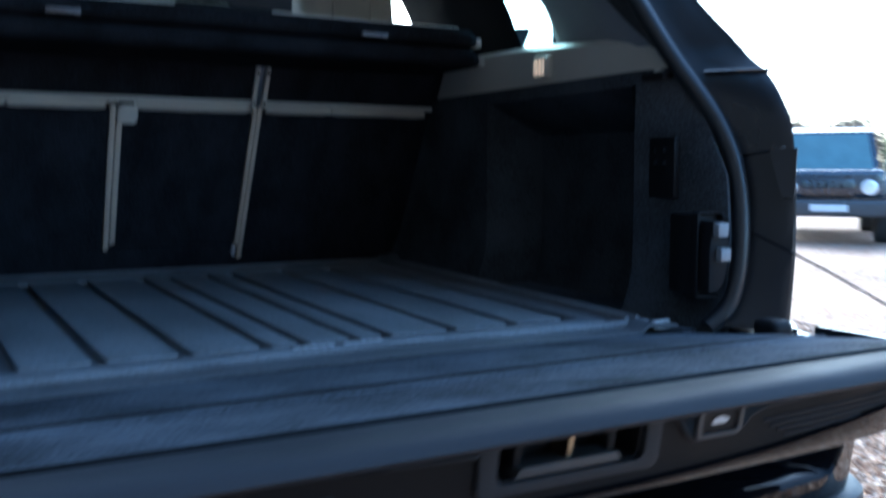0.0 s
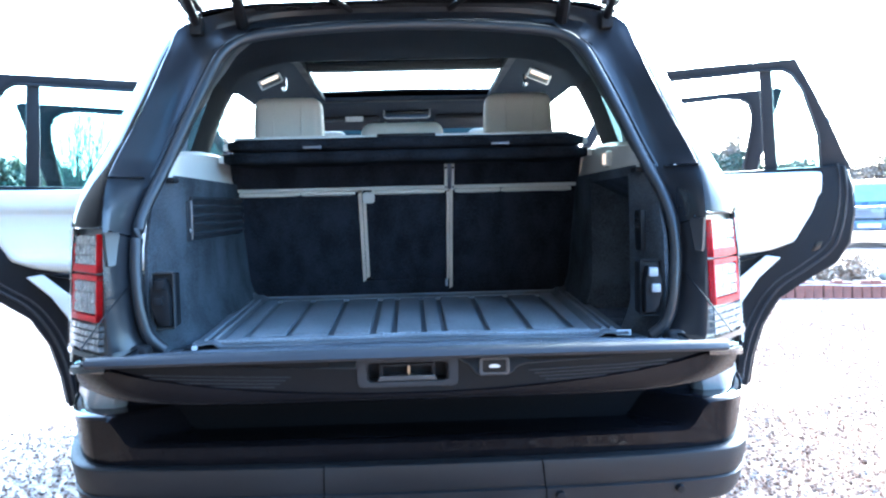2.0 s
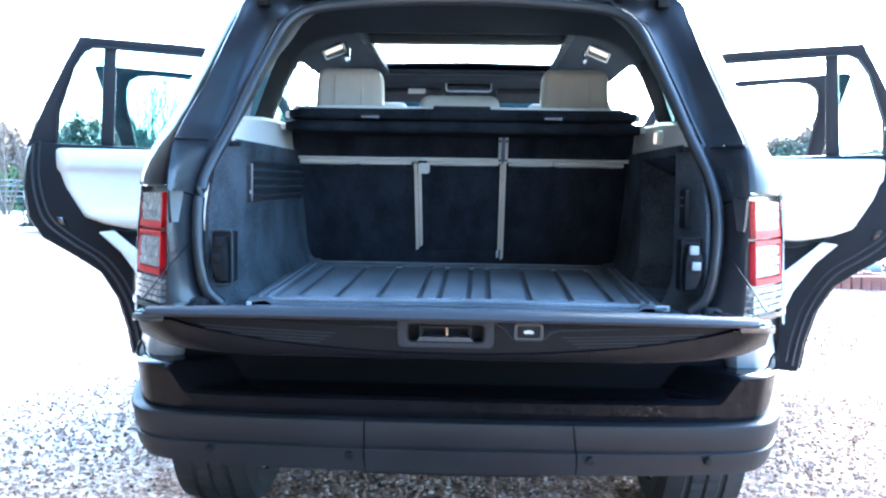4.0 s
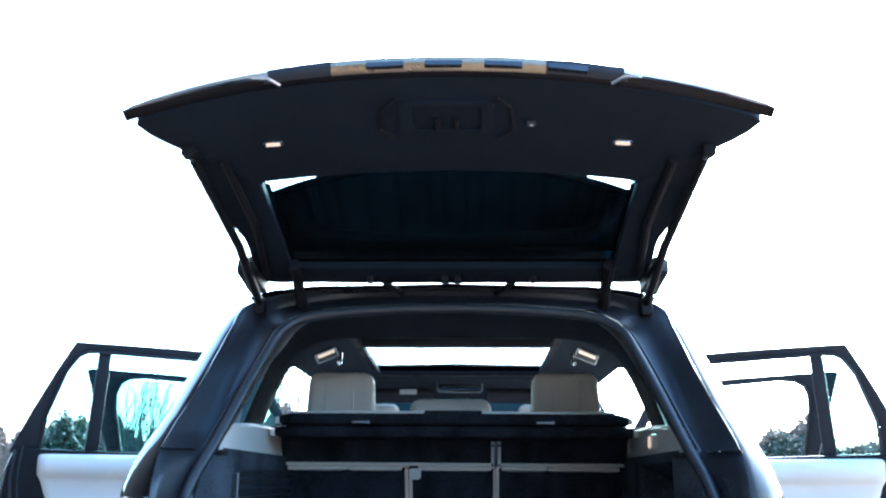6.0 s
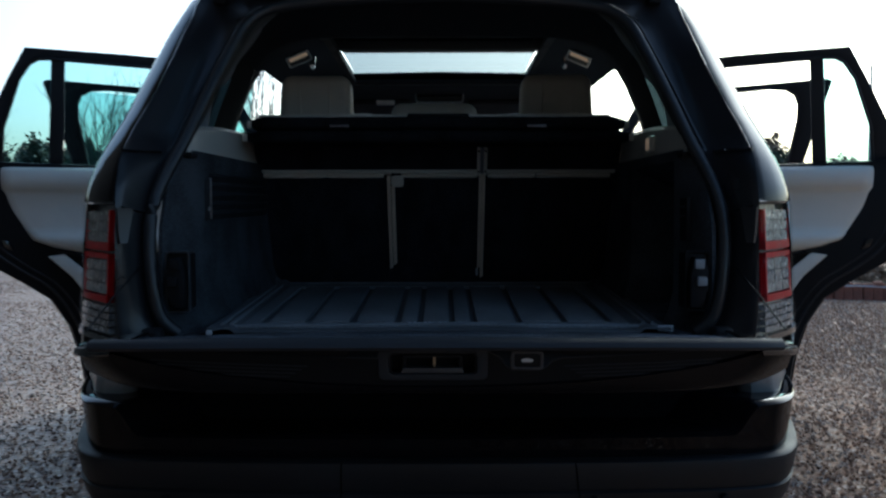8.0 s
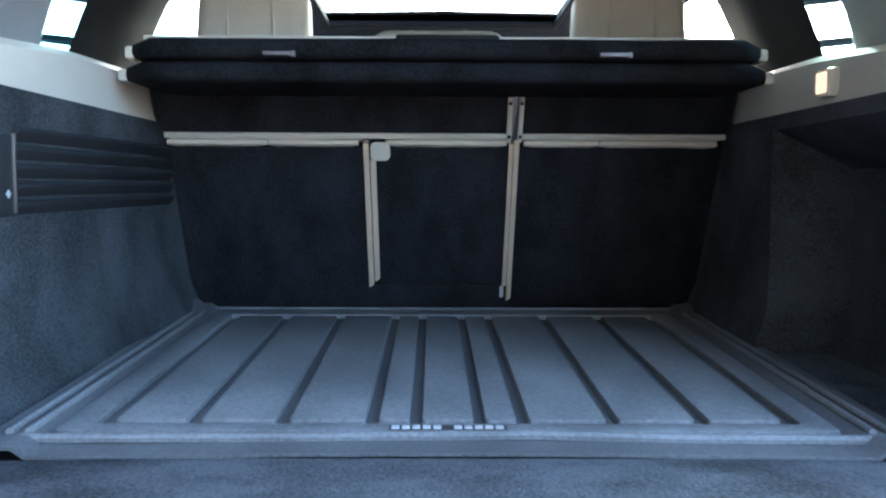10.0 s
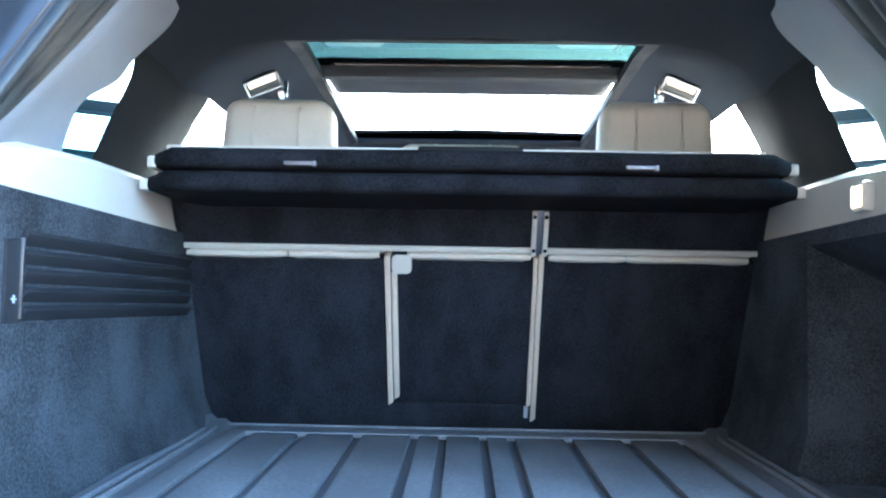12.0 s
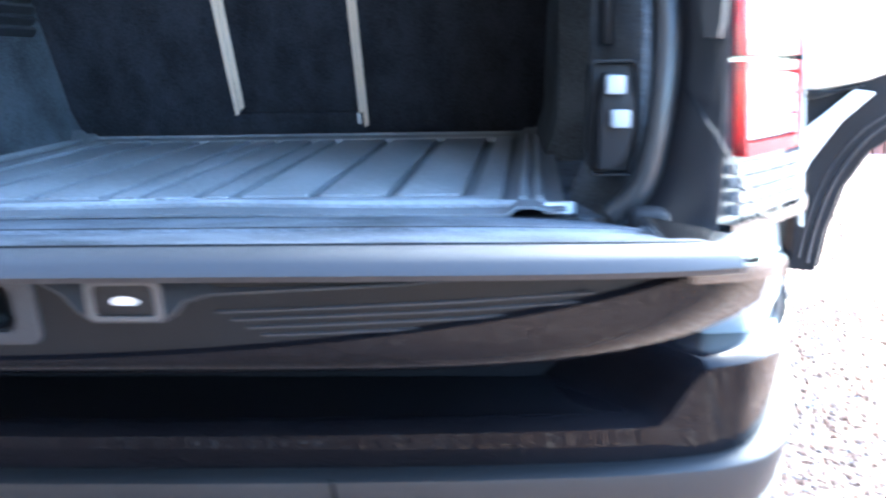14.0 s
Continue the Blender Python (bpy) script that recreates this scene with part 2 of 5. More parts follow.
RIM = material("alloy_rim", (0.42, 0.42, 0.43), 0.3, 1, 0.2, 0.08, 6, 200)
GLASS = clear("tinted_glass", (0.70, 0.86, 0.87))
TEAL_GLASS = clear("teal_roof_glass", (0.0026, 0.0056, 0.0058))
PALE_GLASS = clear("pale_roof_glass", (0.26, 0.30, 0.325))
BACK_GLASS = clear("rear_window_glass", (0.45, 0.62, 0.66))
LENS_SKIN = clear("lamp_cover", (0.97, 0.97, 0.97), 0.02, 0.008, 0.10)
PILLAR_CLOTH = material("dark_pillar_cloth", (0.0105, 0.011, 0.0135), 0.9, 0, 0, 0.12, 5, 300, 0.2, 600, spec=0.15)
BUMPER_GREY = material("lower_bumper_plastic", (0.0105, 0.0115, 0.0140), 0.5, 0, 0, 0.15, 5, 500, 0.12, 900, spec=0.28)
# Near-black colour paints in the shade under and behind the bumper; seams too.
SHADE_BLACK = material("shade_and_seam_black", (0.004, 0.004, 0.005), 0.9, 0, 0, 0.2, 6, 200, spec=0.1)
LAMP_ON = glowing("warm_lamp", (1.0, 0.66, 0.45), 0.060)
SCREEN_GLASS = clear("blue_windscreen_glass", (0.030, 0.046, 0.064))
INFILL = material("satin_grey_infill", (0.21, 0.22, 0.225), 0.35, 0.2, 0.3, 0.08, 6, 300)
# ---- the ground ----
def ground_mesh():
    bm = bmesh.new()
    xs = [-900, -200, -60, -20] + [-12 + i for i in range(25)] + [20, 60, 200, 900]
    ys = [-900, -100, -20] + [-8 + i for i in range(33)] + [40, 80, 200, 900]
    rows = []
    for y in ys:
        rows.append([(x, y, GZ + (0.012 * noise.noise((x * 0.7, y * 0.7, 0)) if abs(x) < 13 and -9 < y < 26 else 0)) for x in xs])
    return loft(rows)


GRAVEL = bpy.data.materials.new("gravel")
GRAVEL.use_nodes = True


def damp(nt, b):
    """Wet gloss in patches, most of it on the side of the yard that stays in shade."""
    tc = nt.nodes.new("ShaderNodeTexCoord")
    sep = nt.nodes.new("ShaderNodeSeparateXYZ")
    n = nt.nodes.new("ShaderNodeTexNoise")
    n.inputs["Scale"].default_value, n.inputs["Detail"].default_value = 0.9, 4
    nt.links.new(tc.outputs["Object"], sep.inputs[0])
    nt.links.new(tc.outputs["Object"], n.inputs["Vector"])
    ma = nt.nodes.new("ShaderNodeMath")
    ma.operation = 'MULTIPLY_ADD'
    ma.inputs[1].default_value = 0.16
    nt.links.new(sep.outputs["X"], ma.inputs[0])
    nt.links.new(n.outputs["Fac"], ma.inputs[2])
    for name, lo, hi in (("Roughness", 0.40, 0.88), ("Specular IOR Level", 0.24, 0.10)):
        mr = nt.nodes.new("ShaderNodeMapRange")
        mr.inputs[1].default_value, mr.inputs[2].default_value, mr.inputs[3].default_value, mr.inputs[4].default_value = 0.25, 0.62, lo, hi
        nt.links.new(ma.outputs[0], mr.inputs[0])
        nt.links.new(mr.outputs[0], b.inputs[name])


def fill_gravel(m, stones):
    nt = m.node_tree
    b = nt.nodes["Principled BSDF"]
    ramp = nt.nodes.new("ShaderNodeValToRGB")
    el = ramp.color_ramp.elements
    cols = ((0.0, (0.060, 0.038, 0.027)), (0.22, (0.27, 0.155, 0.102)), (0.45, (0.18, 0.122, 0.090)), (0.68, (0.42, 0.275, 0.190)), (0.85, (0.27, 0.230, 0.205)), (1.0, (0.66, 0.54, 0.45)))
    while len(el) < len(cols):
        el.new(0.5)
    for e, (p, c) in zip(el, cols):
        e.position, e.color = p, (*c, 1)
    if stones:
        g = nt.nodes.new("ShaderNodeNewGeometry")
        nt.links.new(g.outputs["Random Per Island"], ramp.inputs[0])
        nt.links.new(ramp.outputs[0], b.inputs["Base Color"])
        damp(nt, b)
    else:
        tc = nt.nodes.new("ShaderNodeTexCoord")
        v = nt.nodes.new("ShaderNodeTexVoronoi")
        v.inputs["Scale"].default_value = 60
        sep = nt.nodes.new("ShaderNodeSeparateColor")
        nt.links.new(tc.outputs["Object"], v.inputs["Vector"])
        nt.links.new(v.outputs["Color"], sep.inputs[0])
        nt.links.new(sep.outputs[0], ramp.inputs[0])
        n = nt.nodes.new("ShaderNodeTexNoise")
        n.inputs["Scale"].default_value = 0.35
        nt.links.new(tc.outputs["Object"], n.inputs["Vector"])
        mr = nt.nodes.new("ShaderNodeMapRange")
        mr.inputs[1].default_value, mr.inputs[2].default_value, mr.inputs[3].default_value, mr.inputs[4].default_value = 0.3, 0.7, 0.75, 1.1
        nt.links.new(n.outputs["Fac"], mr.inputs[0])
        sc = nt.nodes.new("ShaderNodeVectorMath")
        sc.operation = 'SCALE'
        nt.links.new(ramp.outputs[0], sc.inputs[0])
        nt.links.new(mr.outputs[0], sc.inputs["Scale"])
        nt.links.new(sc.outputs[0], b.inputs["Base Color"])
        bp = nt.nodes.new("ShaderNodeBump")
        bp.inputs["Strength"].default_value, bp.inputs["Distance"].default_value = 0.6, 0.010
        bp.invert = True
        nt.links.new(v.outputs["Distance"], bp.inputs["Height"])
        nt.links.new(bp.outputs[0], b.inputs["Normal"])
        damp(nt, b)


fill_gravel(GRAVEL, False)
STONE = bpy.data.materials.new("gravel_stone")
STONE.use_nodes = True
fill_gravel(STONE, True)
# Unseen walls added to block sky light from behind and from the left.
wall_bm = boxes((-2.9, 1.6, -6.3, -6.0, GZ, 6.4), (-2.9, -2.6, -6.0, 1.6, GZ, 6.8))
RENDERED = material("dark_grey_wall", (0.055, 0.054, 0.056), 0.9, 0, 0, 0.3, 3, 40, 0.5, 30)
tagged(part("light_block_walls", wall_bm, RENDERED, None, "unseen dark grey wall added to block light behind the car"), category="wall", kind="structure")
tagged(part("ground", ground_mesh(), GRAVEL, None, "brown and cream gravel yard, damp and flat"), category="ground", kind="structure")

# ---- the car ----
car = thing("car", "dark large estate car with tailgate and doors open", "car")
# side profile of the body: (x, z) from the sill to the roof edge
PZ = [0.28, 0.45, 0.70, 0.95, 1.12, 1.25, 1.36, 1.465, 1.60, 1.70, 1.74]
PX = [0.86, 0.93, 0.960, 0.965, 0.945, 0.900, 0.882, 0.851, 0.808, 0.756, 0.708]


def px(z):
    return float(np.interp(z, PZ, PX))


# seal of the boot opening, and the outer edge of the jamb round it, from the sill up to the roof's middle
INNER = [(.640, -.080, .788), (.678, -.092, .83), (.697, -.095, .92), (.706, -.075, 1.05), (.692, -.035, 1.15), (.650, .04, 1.27), (.606, .11, 1.40), (.560, .17, 1.52), (.520, .205, 1.60), (.455, .228, 1.645), (.34, .242, 1.665), (.17, .25, 1.678), (0, .252, 1.682)]
OUTER = [(.765, -.160, .780), (.768, -.162, .85), (.768, -.165, .95), (.768, -.158, 1.08), (.770, -.135, 1.17), (.774, -.060, 1.265), (.742, .065, 1.40), (.712, .150, 1.52), (.693, .235, 1.62), (.658, .305, 1.712), (.45, .335, 1.766), (.22, .335, 1.777), (0, .335, 1.780)]
inner_s = spline(INNER, 4)
outer_s = spline(OUTER, 4)


def flip(p, s):
    return (p[0] * s, p[1], p[2])


for s in (-1, 1):
    rows = []
    for a, b in zip(inner_s, outer_s):
        row = []
        high = (.012, .040, .052, .060, .056, .038, .032, .022, .03)
        low = (.012, .030, .035, .026, .008, .005, .003, .008, .03)
        up = min(1, max(0, (a.z - 1.235) / .03))
        for t, d0, d1 in zip((0, .06, .14, .40, .62, .76, .88, .97, 1), low, high):
            d = d0 + (d1 - d0) * up
            q = a.lerp(b, t)
            row.append((q.x * s, q.y + d, q.z))
        rows.append(row)
    part("boot_jamb", loft(rows), JAMB, car, "dark painted surround of the boot opening")
    # rubber seal with a thin second lip
    part("boot_seal", tube([flip(p, s) for p in inner_s], 0.016, 10), SEAL, car, "black rubber seal")
    part("seal_lip", tube([(p.x * s * 1.022 + 0.012 * s, p.y + 0.02, p.z + 0.008) for p in inner_s], 0.006, 6), SEAL, car)
    # outer corner of the body above the lamp
    rows = []
    oz = [p.z for p in outer_s]
    for z in (1.112, 1.125, 1.145, 1.18, 1.215, 1.25, 1.31, 1.36, 1.465, 1.60, 1.70, 1.735):
        xi, yi = (float(np.interp(z, oz, [p[k] for p in outer_s])) for k in (0, 1))
        wide, u = px(z) - xi, min(1, max(0, (z - 1.16) / .16))
        low = ((0, 0), (.03, .01), (.18, .14), (.40, .35), (.62, .60), (.78, .86), (.88, 1.15), (.95, 1.55))
        high = ((0, 0), (.03, .01), (.20, .17), (.40, .42), (.60, .74), (.76, 1.08), (.88, 1.48), (.95, 1.9))
        rows.append([Vector(((xi + wide * (a + (c - a) * u)) * s, min(yi + .03 + wide * (b + (d - b) * u), .50), z)) for (a, b), (c, d) in zip(low, high)] + [Vector((px(z) * s, .575, z))])
    fine_rows = []
    for a, b in zip(rows, rows[1:]):
        fine_rows += [[p.lerp(q, t) for p, q in zip(a, b)] for t in (0, .5)]
    fine_rows.append(rows[-1])
    part("rear_quarter", loft(fine_rows), PAINT, car, "glossy dark paint reflecting the sky", 60)
    part("panel_gap", tube([(.775 * s, -.118, 1.110), (.80 * s, -.093, 1.110), (.84 * s, -.048, 1.110), (.88 * s, .008, 1.110), (.912 * s, .068, 1.110), (.934 * s, .13, 1.110), (.946 * s, .4, 1.110)], 0.0045, 6), GLOSS, car)
    jz = min(range(len(inner_s)), key=lambda k: abs(outer_s[k].z - 1.245))
    jy = min(range(len(inner_s)), key=lambda k: abs(outer_s[k].z - 1.10))
    part("jamb_joint", tube([flip(inner_s[jz].lerp(outer_s[jz], t) + Vector((0, d - .002, 0)), s) for t, d in ((.36, .028), (.62, .008), (.80, .005), (.97, .0035))], .0034, 6), GLOSS, car)
    part("jamb_joint", tube([flip(inner_s[jy].lerp(outer_s[jy], t) + Vector((0, d - .002, 0)), s) for t, d in ((.30, .030), (.45, .022), (.62, .008), (.80, .004))], .0025, 6), GLOSS, car)
    cover_rows = []
    for z, t0, t1 in ((1.098, .52, .93), (1.085, .53, .92), (1.03, .60, .86), (1.012, .63, .82)):
        k = min(range(len(inner_s)), key=lambda i: abs(inner_s[i].lerp(outer_s[i], .7).z - z))
        cover_rows.append([flip(Vector((*inner_s[k].lerp(outer_s[k], t).xy, z)) + Vector((0, -.006, 0)), s) for t in np.linspace(t0, t1, 5)])
    part("lamp_fixing_cover", shell(loft(cover_rows), .010), JAMB, car, "dark cover over the lamp fixing")
    # side below the belt, behind the wheel arch
    rows = []
    for z in (.42, .55, .70, .79, .88, 1.0, 1.108):
        x = px(z)
        arch = 0.82 - math.sqrt(max(0.46 ** 2 - (z - 0.33) ** 2, 0)) if z < .79 else .62
        rows.append([((x - .035) * s, .06, z), ((x - .014) * s, .12, z), (x * s, .25, z), (x * s, min(.36, arch), z), (x * s, arch, z)])
    part("side_panel", shell(loft(rows), 0.012), PAINT, car, "glossy dark side panel")

# body: stations along the car, half profile from roof middle to sill
STA = [(.34, 1.780), (.60, 1.785), (.98, 1.790), (1.11, 1.792), (1.65, 1.795), (2.44, 1.785), (2.54, 1.78), (2.95, 1.69), (3.45, 1.43), (3.88, 1.16), (4.25, 1.10), (4.58, 1.02), (4.70, .86)]


def station(y, zr):
    if y < 3.0:
        top = [(0, zr), (.44, zr - .008), (.58, zr - .022), (.655, zr - .045), (.718, zr - .13)]
        low = [(px(z), z) for z in (1.26, 1.12, .95, .70, .45, .28)]
    elif y < 3.8:
        top = [(0, zr), (.44, zr - .02), (.64, zr - .05), (.72, zr - .09), (.755, zr - .13)]
        low = [(px(z), z) for z in (1.24, 1.12, .95, .70, .45, .28)]
    else:
        k = 1.0 if y < 4.4 else (0.93 if y < 4.65 else 0.84)
        top = [(0, zr), (.44 * k, zr - .005), (.62 * k, zr - .015), (.75 * k, zr - .03), (.84 * k, zr - .05)]
        zz = np.linspace(zr - .09, .28, 6)
        low = [((.93 if i in (0, 5) else .96) * k, z) for i, z in enumerate(zz)]
    return [(a, y, b) for a, b in top + low]


prof = [station(*q) for q in STA]
ROOF_HOLE = {(3, 0), (4, 0)}
for s in (-1, 1):
    def grid(cells):
        bm = bmesh.new()
        for i, j in cells:
            vs = [bm.verts.new(flip(p, s)) for p in (prof[i][j], prof[i + 1][j], prof[i + 1][j + 1], prof[i][j + 1])]
            bm.faces.new(vs)
        bmesh.ops.remove_doubles(bm, verts=bm.verts, dist=0.0005)
        return shell(bm, 0.012)

    part("roof_skin", grid([(i, j) for i in range(0, 7) for j in range(0, 4) if (i, j) not in ROOF_HOLE and (i, j) != (0, 3)]), PAINT, car, "dark painted roof", 60)
    for i in (2, 5):
        part("pillar", grid([(i, 4)]), GLOSS, car, "gloss black window pillar")
    part("side_window", grid([(1, 4)]), GLASS, car, "fixed tinted side window")
    part("side_body", grid([(1, 5)] + [(2, j) for j in (5, 6, 7)] + [(5, j) for j in range(5, 10)] + [(i, 9) for i in (3, 4, 6, 7)]), PAINT, car, "", 60)
    part("front_wing", grid([(i, j) for i in (8, 9, 10, 11) for j in range(5, 10) if not (i in (9, 10) and j in (7, 8, 9))]), PAINT, car, "dark front wing", 60)
    part("bonnet_half", grid([(i, j) for i in (9, 10, 11) for j in range(0, 5)]), PAINT, car, "dark bonnet", 60)
    part("windscreen_half", grid([(i, j) for i in (7, 8) for j in range(0, 3)]), SCREEN_GLASS, car, "clear windscreen")
    part("windscreen_pillar", grid([(i, j) for i in (7, 8) for j in (3,)]), GLOSS, car)

# panoramic roof glass: a teal rear pane and a clear front one, with a bar between
part("roof_glass_rear", loft([[(-.44, 1.11, 1.778), (.44, 1.11, 1.778)], [(-.44, 1.60, 1.782), (.44, 1.60, 1.782)]]), TEAL_GLASS, car, "teal tinted rear roof pane")
part("roof_glass_front", loft([[(x, 1.90 - .06 * (x / .44) ** 2, 1.800) for x in np.linspace(-.44, .44, 9)], [(x, 2.46, 1.776) for x in np.linspace(-.44, .44, 9)]]), PALE_GLASS, car, "grey tinted front roof pane")
part("roof_crossbar", box(-.445, .445, 1.47, 1.525, 1.738, 1.774, .01), DARK_TRIM, car, "dark roof crossbar")
part("blind_cassette", box(-.445, .445, 1.515, 1.92, 1.797, 1.808, .004), DARK_TRIM, car, "dark roller blind cassette")
part("roof_frame", ring([(-.44, .985), (.44, .985), (.46, 1.2), (.475, 2.48), (-.475, 2.48), (-.46, 1.2)], [(-.402, 1.025), (.402, 1.025), (.41, 1.2), (.432, 2.435), (-.432, 2.435), (-.41, 1.2)], lambda a, b, w: (a, b, w + float(np.interp(b, [1.0, 1.2, 2.3, 2.45], [-.026, 0, 0, -.008]))), 1.728, 1.752, .003), BLACK_PLASTIC, car, "black roof window frame")

# headliner inside
for s in (-1, 1):
    rows = []
    for y, zr in ((.27, 1.690), (.32, 1.715), (.52, 1.728), (.90, 1.720), (.98, 1.706), (1.0, 1.706), (1.2, 1.732), (2.44, 1.726), (2.46, 1.728), (2.70, 1.715), (2.95, 1.640)):
        k = 1.0 if y > .4 else .86
        rows.append([((.430 if .99 < y < 2.45 else 0.0) * s, y, zr), (.45 * s, y, zr - .006), (.54 * s * k, y, zr - .022), (.615 * s * k, y, zr - .06), (.665 * s * k, y, zr - .12)])
    bm = loft(rows)
    part("headliner", bm, HEADLINER, car, "dark grey cloth headliner", 60)
    part("rear_header", tube([(x * s, .27, 1.69 - .05 * (x / .5) ** 4) for x in (0, .2, .38, .5, .56)], .018, 8, flat=.6), DARK_TRIM, car)
    # pillar trims of the boot opening: grey, up to the roof
    a = spline([(.644, .075, 1.290), (.629, .140, 1.342), (.608, .212, 1.414), (.571, .288, 1.511), (.544, .318, 1.567), (.505, .338, 1.620), (.462, .345, 1.655)], 4)
    b = spline([(.676, .455, 1.325), (.675, .482, 1.385), (.671, .525, 1.447), (.656, .612, 1.505), (.641, .655, 1.560), (.606, .700, 1.622), (.588, .735, 1.668)], 4)
    rows = []
    for k, (p, q) in enumerate(zip(a, b)):
        nose = min(1, max(0, (p.z - 1.40) / .10))
        end = max(0, k - len(a) + 4) / 3
        q = q.lerp(p, .10 * end * end)
        rows.append([flip(p.lerp(q, t) + Vector((d - .012 * nose * t, -.010 * nose * math.sin(3.14 * t), -.006 * nose * math.sin(3.14 * t))), s) for t, d in ((0, .016), (.015, .004), (.05, 0), (.25, .008), (.5, .016), (.75, .020), (.92, .016), (.985, .020), (1, .034))])
    part("tail_pillar_trim", shell(loft(rows), .010), GREY_TRIM, car, "light grey plastic pillar trim", 60)
    # soft inner lip between the seal and the pillar trim
    iz = [p.z for p in inner_s]
    rows = []
    for q in a:
        p = Vector([float(np.interp(q.z - .010, iz, [v[k] for v in inner_s])) for k in range(3)])
        rows.append([flip(p.lerp(q, t) + Vector((d, -d * .6, 0)), s) for t, d in ((.02, .0), (.16, -.004), (.30, -.012), (.44, -.014), (.56, -.006), (.62, .004), (.70, -.002), (.84, -.006), (.97, .006))])
    part("inner_lip", loft(rows), SEAL, car, "soft dark inner lip of the seal", 60)
    # dark pillar between the two side windows
    rows = [[((xa + .05) * s, ya + .125, za), (xa * s, ya, za), ((xa * .6 + xb * .4 - .02) * s, ya * .6 + yb * .4, za * .6 + zb * .4), ((xb - .012) * s, yb - .06, zb), (xb * s, yb, zb)] for xa, ya, za, xb, yb, zb in ((0.775, 0.692, 1.245, 0.850, 1.250, 1.260), (0.745, 0.718, 1.345, 0.820, 1.285, 1.370), (0.720, 0.734, 1.426, 0.795, 1.308, 1.460), (0.700, 0.757, 1.491, 0.770, 1.325, 1.530), (0.690, 0.782, 1.546, 0.750, 1.343, 1.585), (0.678, 0.773, 1.610, 0.718, 1.345, 1.640), (0.665, 0.805, 1.673, 0.685, 1.300, 1.690))]
    part("rear_side_pillar_trim", shell(loft(rows), .012), PILLAR_CLOTH, car, "dark cloth-covered pillar trim", 60)
    rows = [[(x * s, 2.38, z), ((x - .03) * s, 2.46, z), (x * s, 2.54, z)] for x, z in ((.86, .4), (.87, .9), (.83, 1.26), (.70, 1.62), (.64, 1.68))]
    part("middle_pillar_trim", shell(loft(rows), .012), DARK_TRIM, car, "dark middle pillar trim", 60)
    lamp_c, lamp_u, lamp_n = Vector((.553 * s, 1.32, 1.678)), Vector((-.92 * s, .05, .39)).normalized(), Vector((-.15 * s, -.72, -.66)).normalized()
    lamp_v = lamp_n.cross(lamp_u).normalized()

    def on_lamp(a, b, w):
        return lamp_c + lamp_u * a + lamp_v * b + lamp_n * w
    rl = part("roof_lamp", prism(rounded(-.046, .046, -.022, .022, .006), on_lamp, -.02, .0, .002), BLACK_PLASTIC, car, "grey reading lamp body")
    part("lamp_rim", ring(rounded(-.048, .048, -.024, .024, .006), rounded(-.042, .042, -.018, .018, .004), on_lamp, -.002, .006, .0015), SATIN, rl, "bright lamp rim")
    part("lamp_glass", prism(rounded(-.040, .040, -.016, -.001, .003), lambda a, b, w: on_lamp(a, -s * b, w), -.001, .0025, .001), GREY_PLASTIC, rl, "grey unlit lens")
    part("lamp_lens", prism(rounded(-.038, .038, .0, .016, .003), lambda a, b, w: on_lamp(a, -s * b, w), -.001, .003, .001), LAMP_ON, rl, "glowing warm lens")
    part("coat_hook", tube(spline([(.495 * s, 1.33, 1.690), (.495 * s, 1.325, 1.652), (.497 * s, 1.305, 1.640), (.499 * s, 1.29, 1.652)], 4), .008, 8), CHROME, car, "small bright coat hook")

# boot floor and side walls
part("boot_floor", box(-.80, .80, -.06, 1.35, .70, .782), CARPET, car, "dark grey carpeted boot floor")
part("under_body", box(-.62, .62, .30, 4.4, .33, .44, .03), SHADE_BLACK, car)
part("exhaust_box", box(-.52, .52, -.02, .30, .40, .50, .04, 3), SHADE_BLACK, car, "silencer under the floor, coloured as deep shade")
for sx in (-1, 1):
    part("tail_pipe", tube(spline([(.40 * sx, .15, .43), (.46 * sx, -.05, .425), (.50 * sx, -.20, .425)], 4), .032, 12), DARK_TRIM, car, "dull dark tail pipe")
part("cabin_floor", box(-.84, .84, 1.35, 3.7, .36, .44), CARPET, car, "dark carpeted cabin floor")
part("seat_box", box(-.8, .8, 1.3, 2.0, .44, .72, .03), DARK_TRIM, car)


def wall_x(y, z):
    x = 0.640 - 0.030 * min(1.1, max(0, (.86 - z) / .07)) ** 1.5
    if y < .12:
        x += 0.045 * (0.12 - y) / .22
    return x


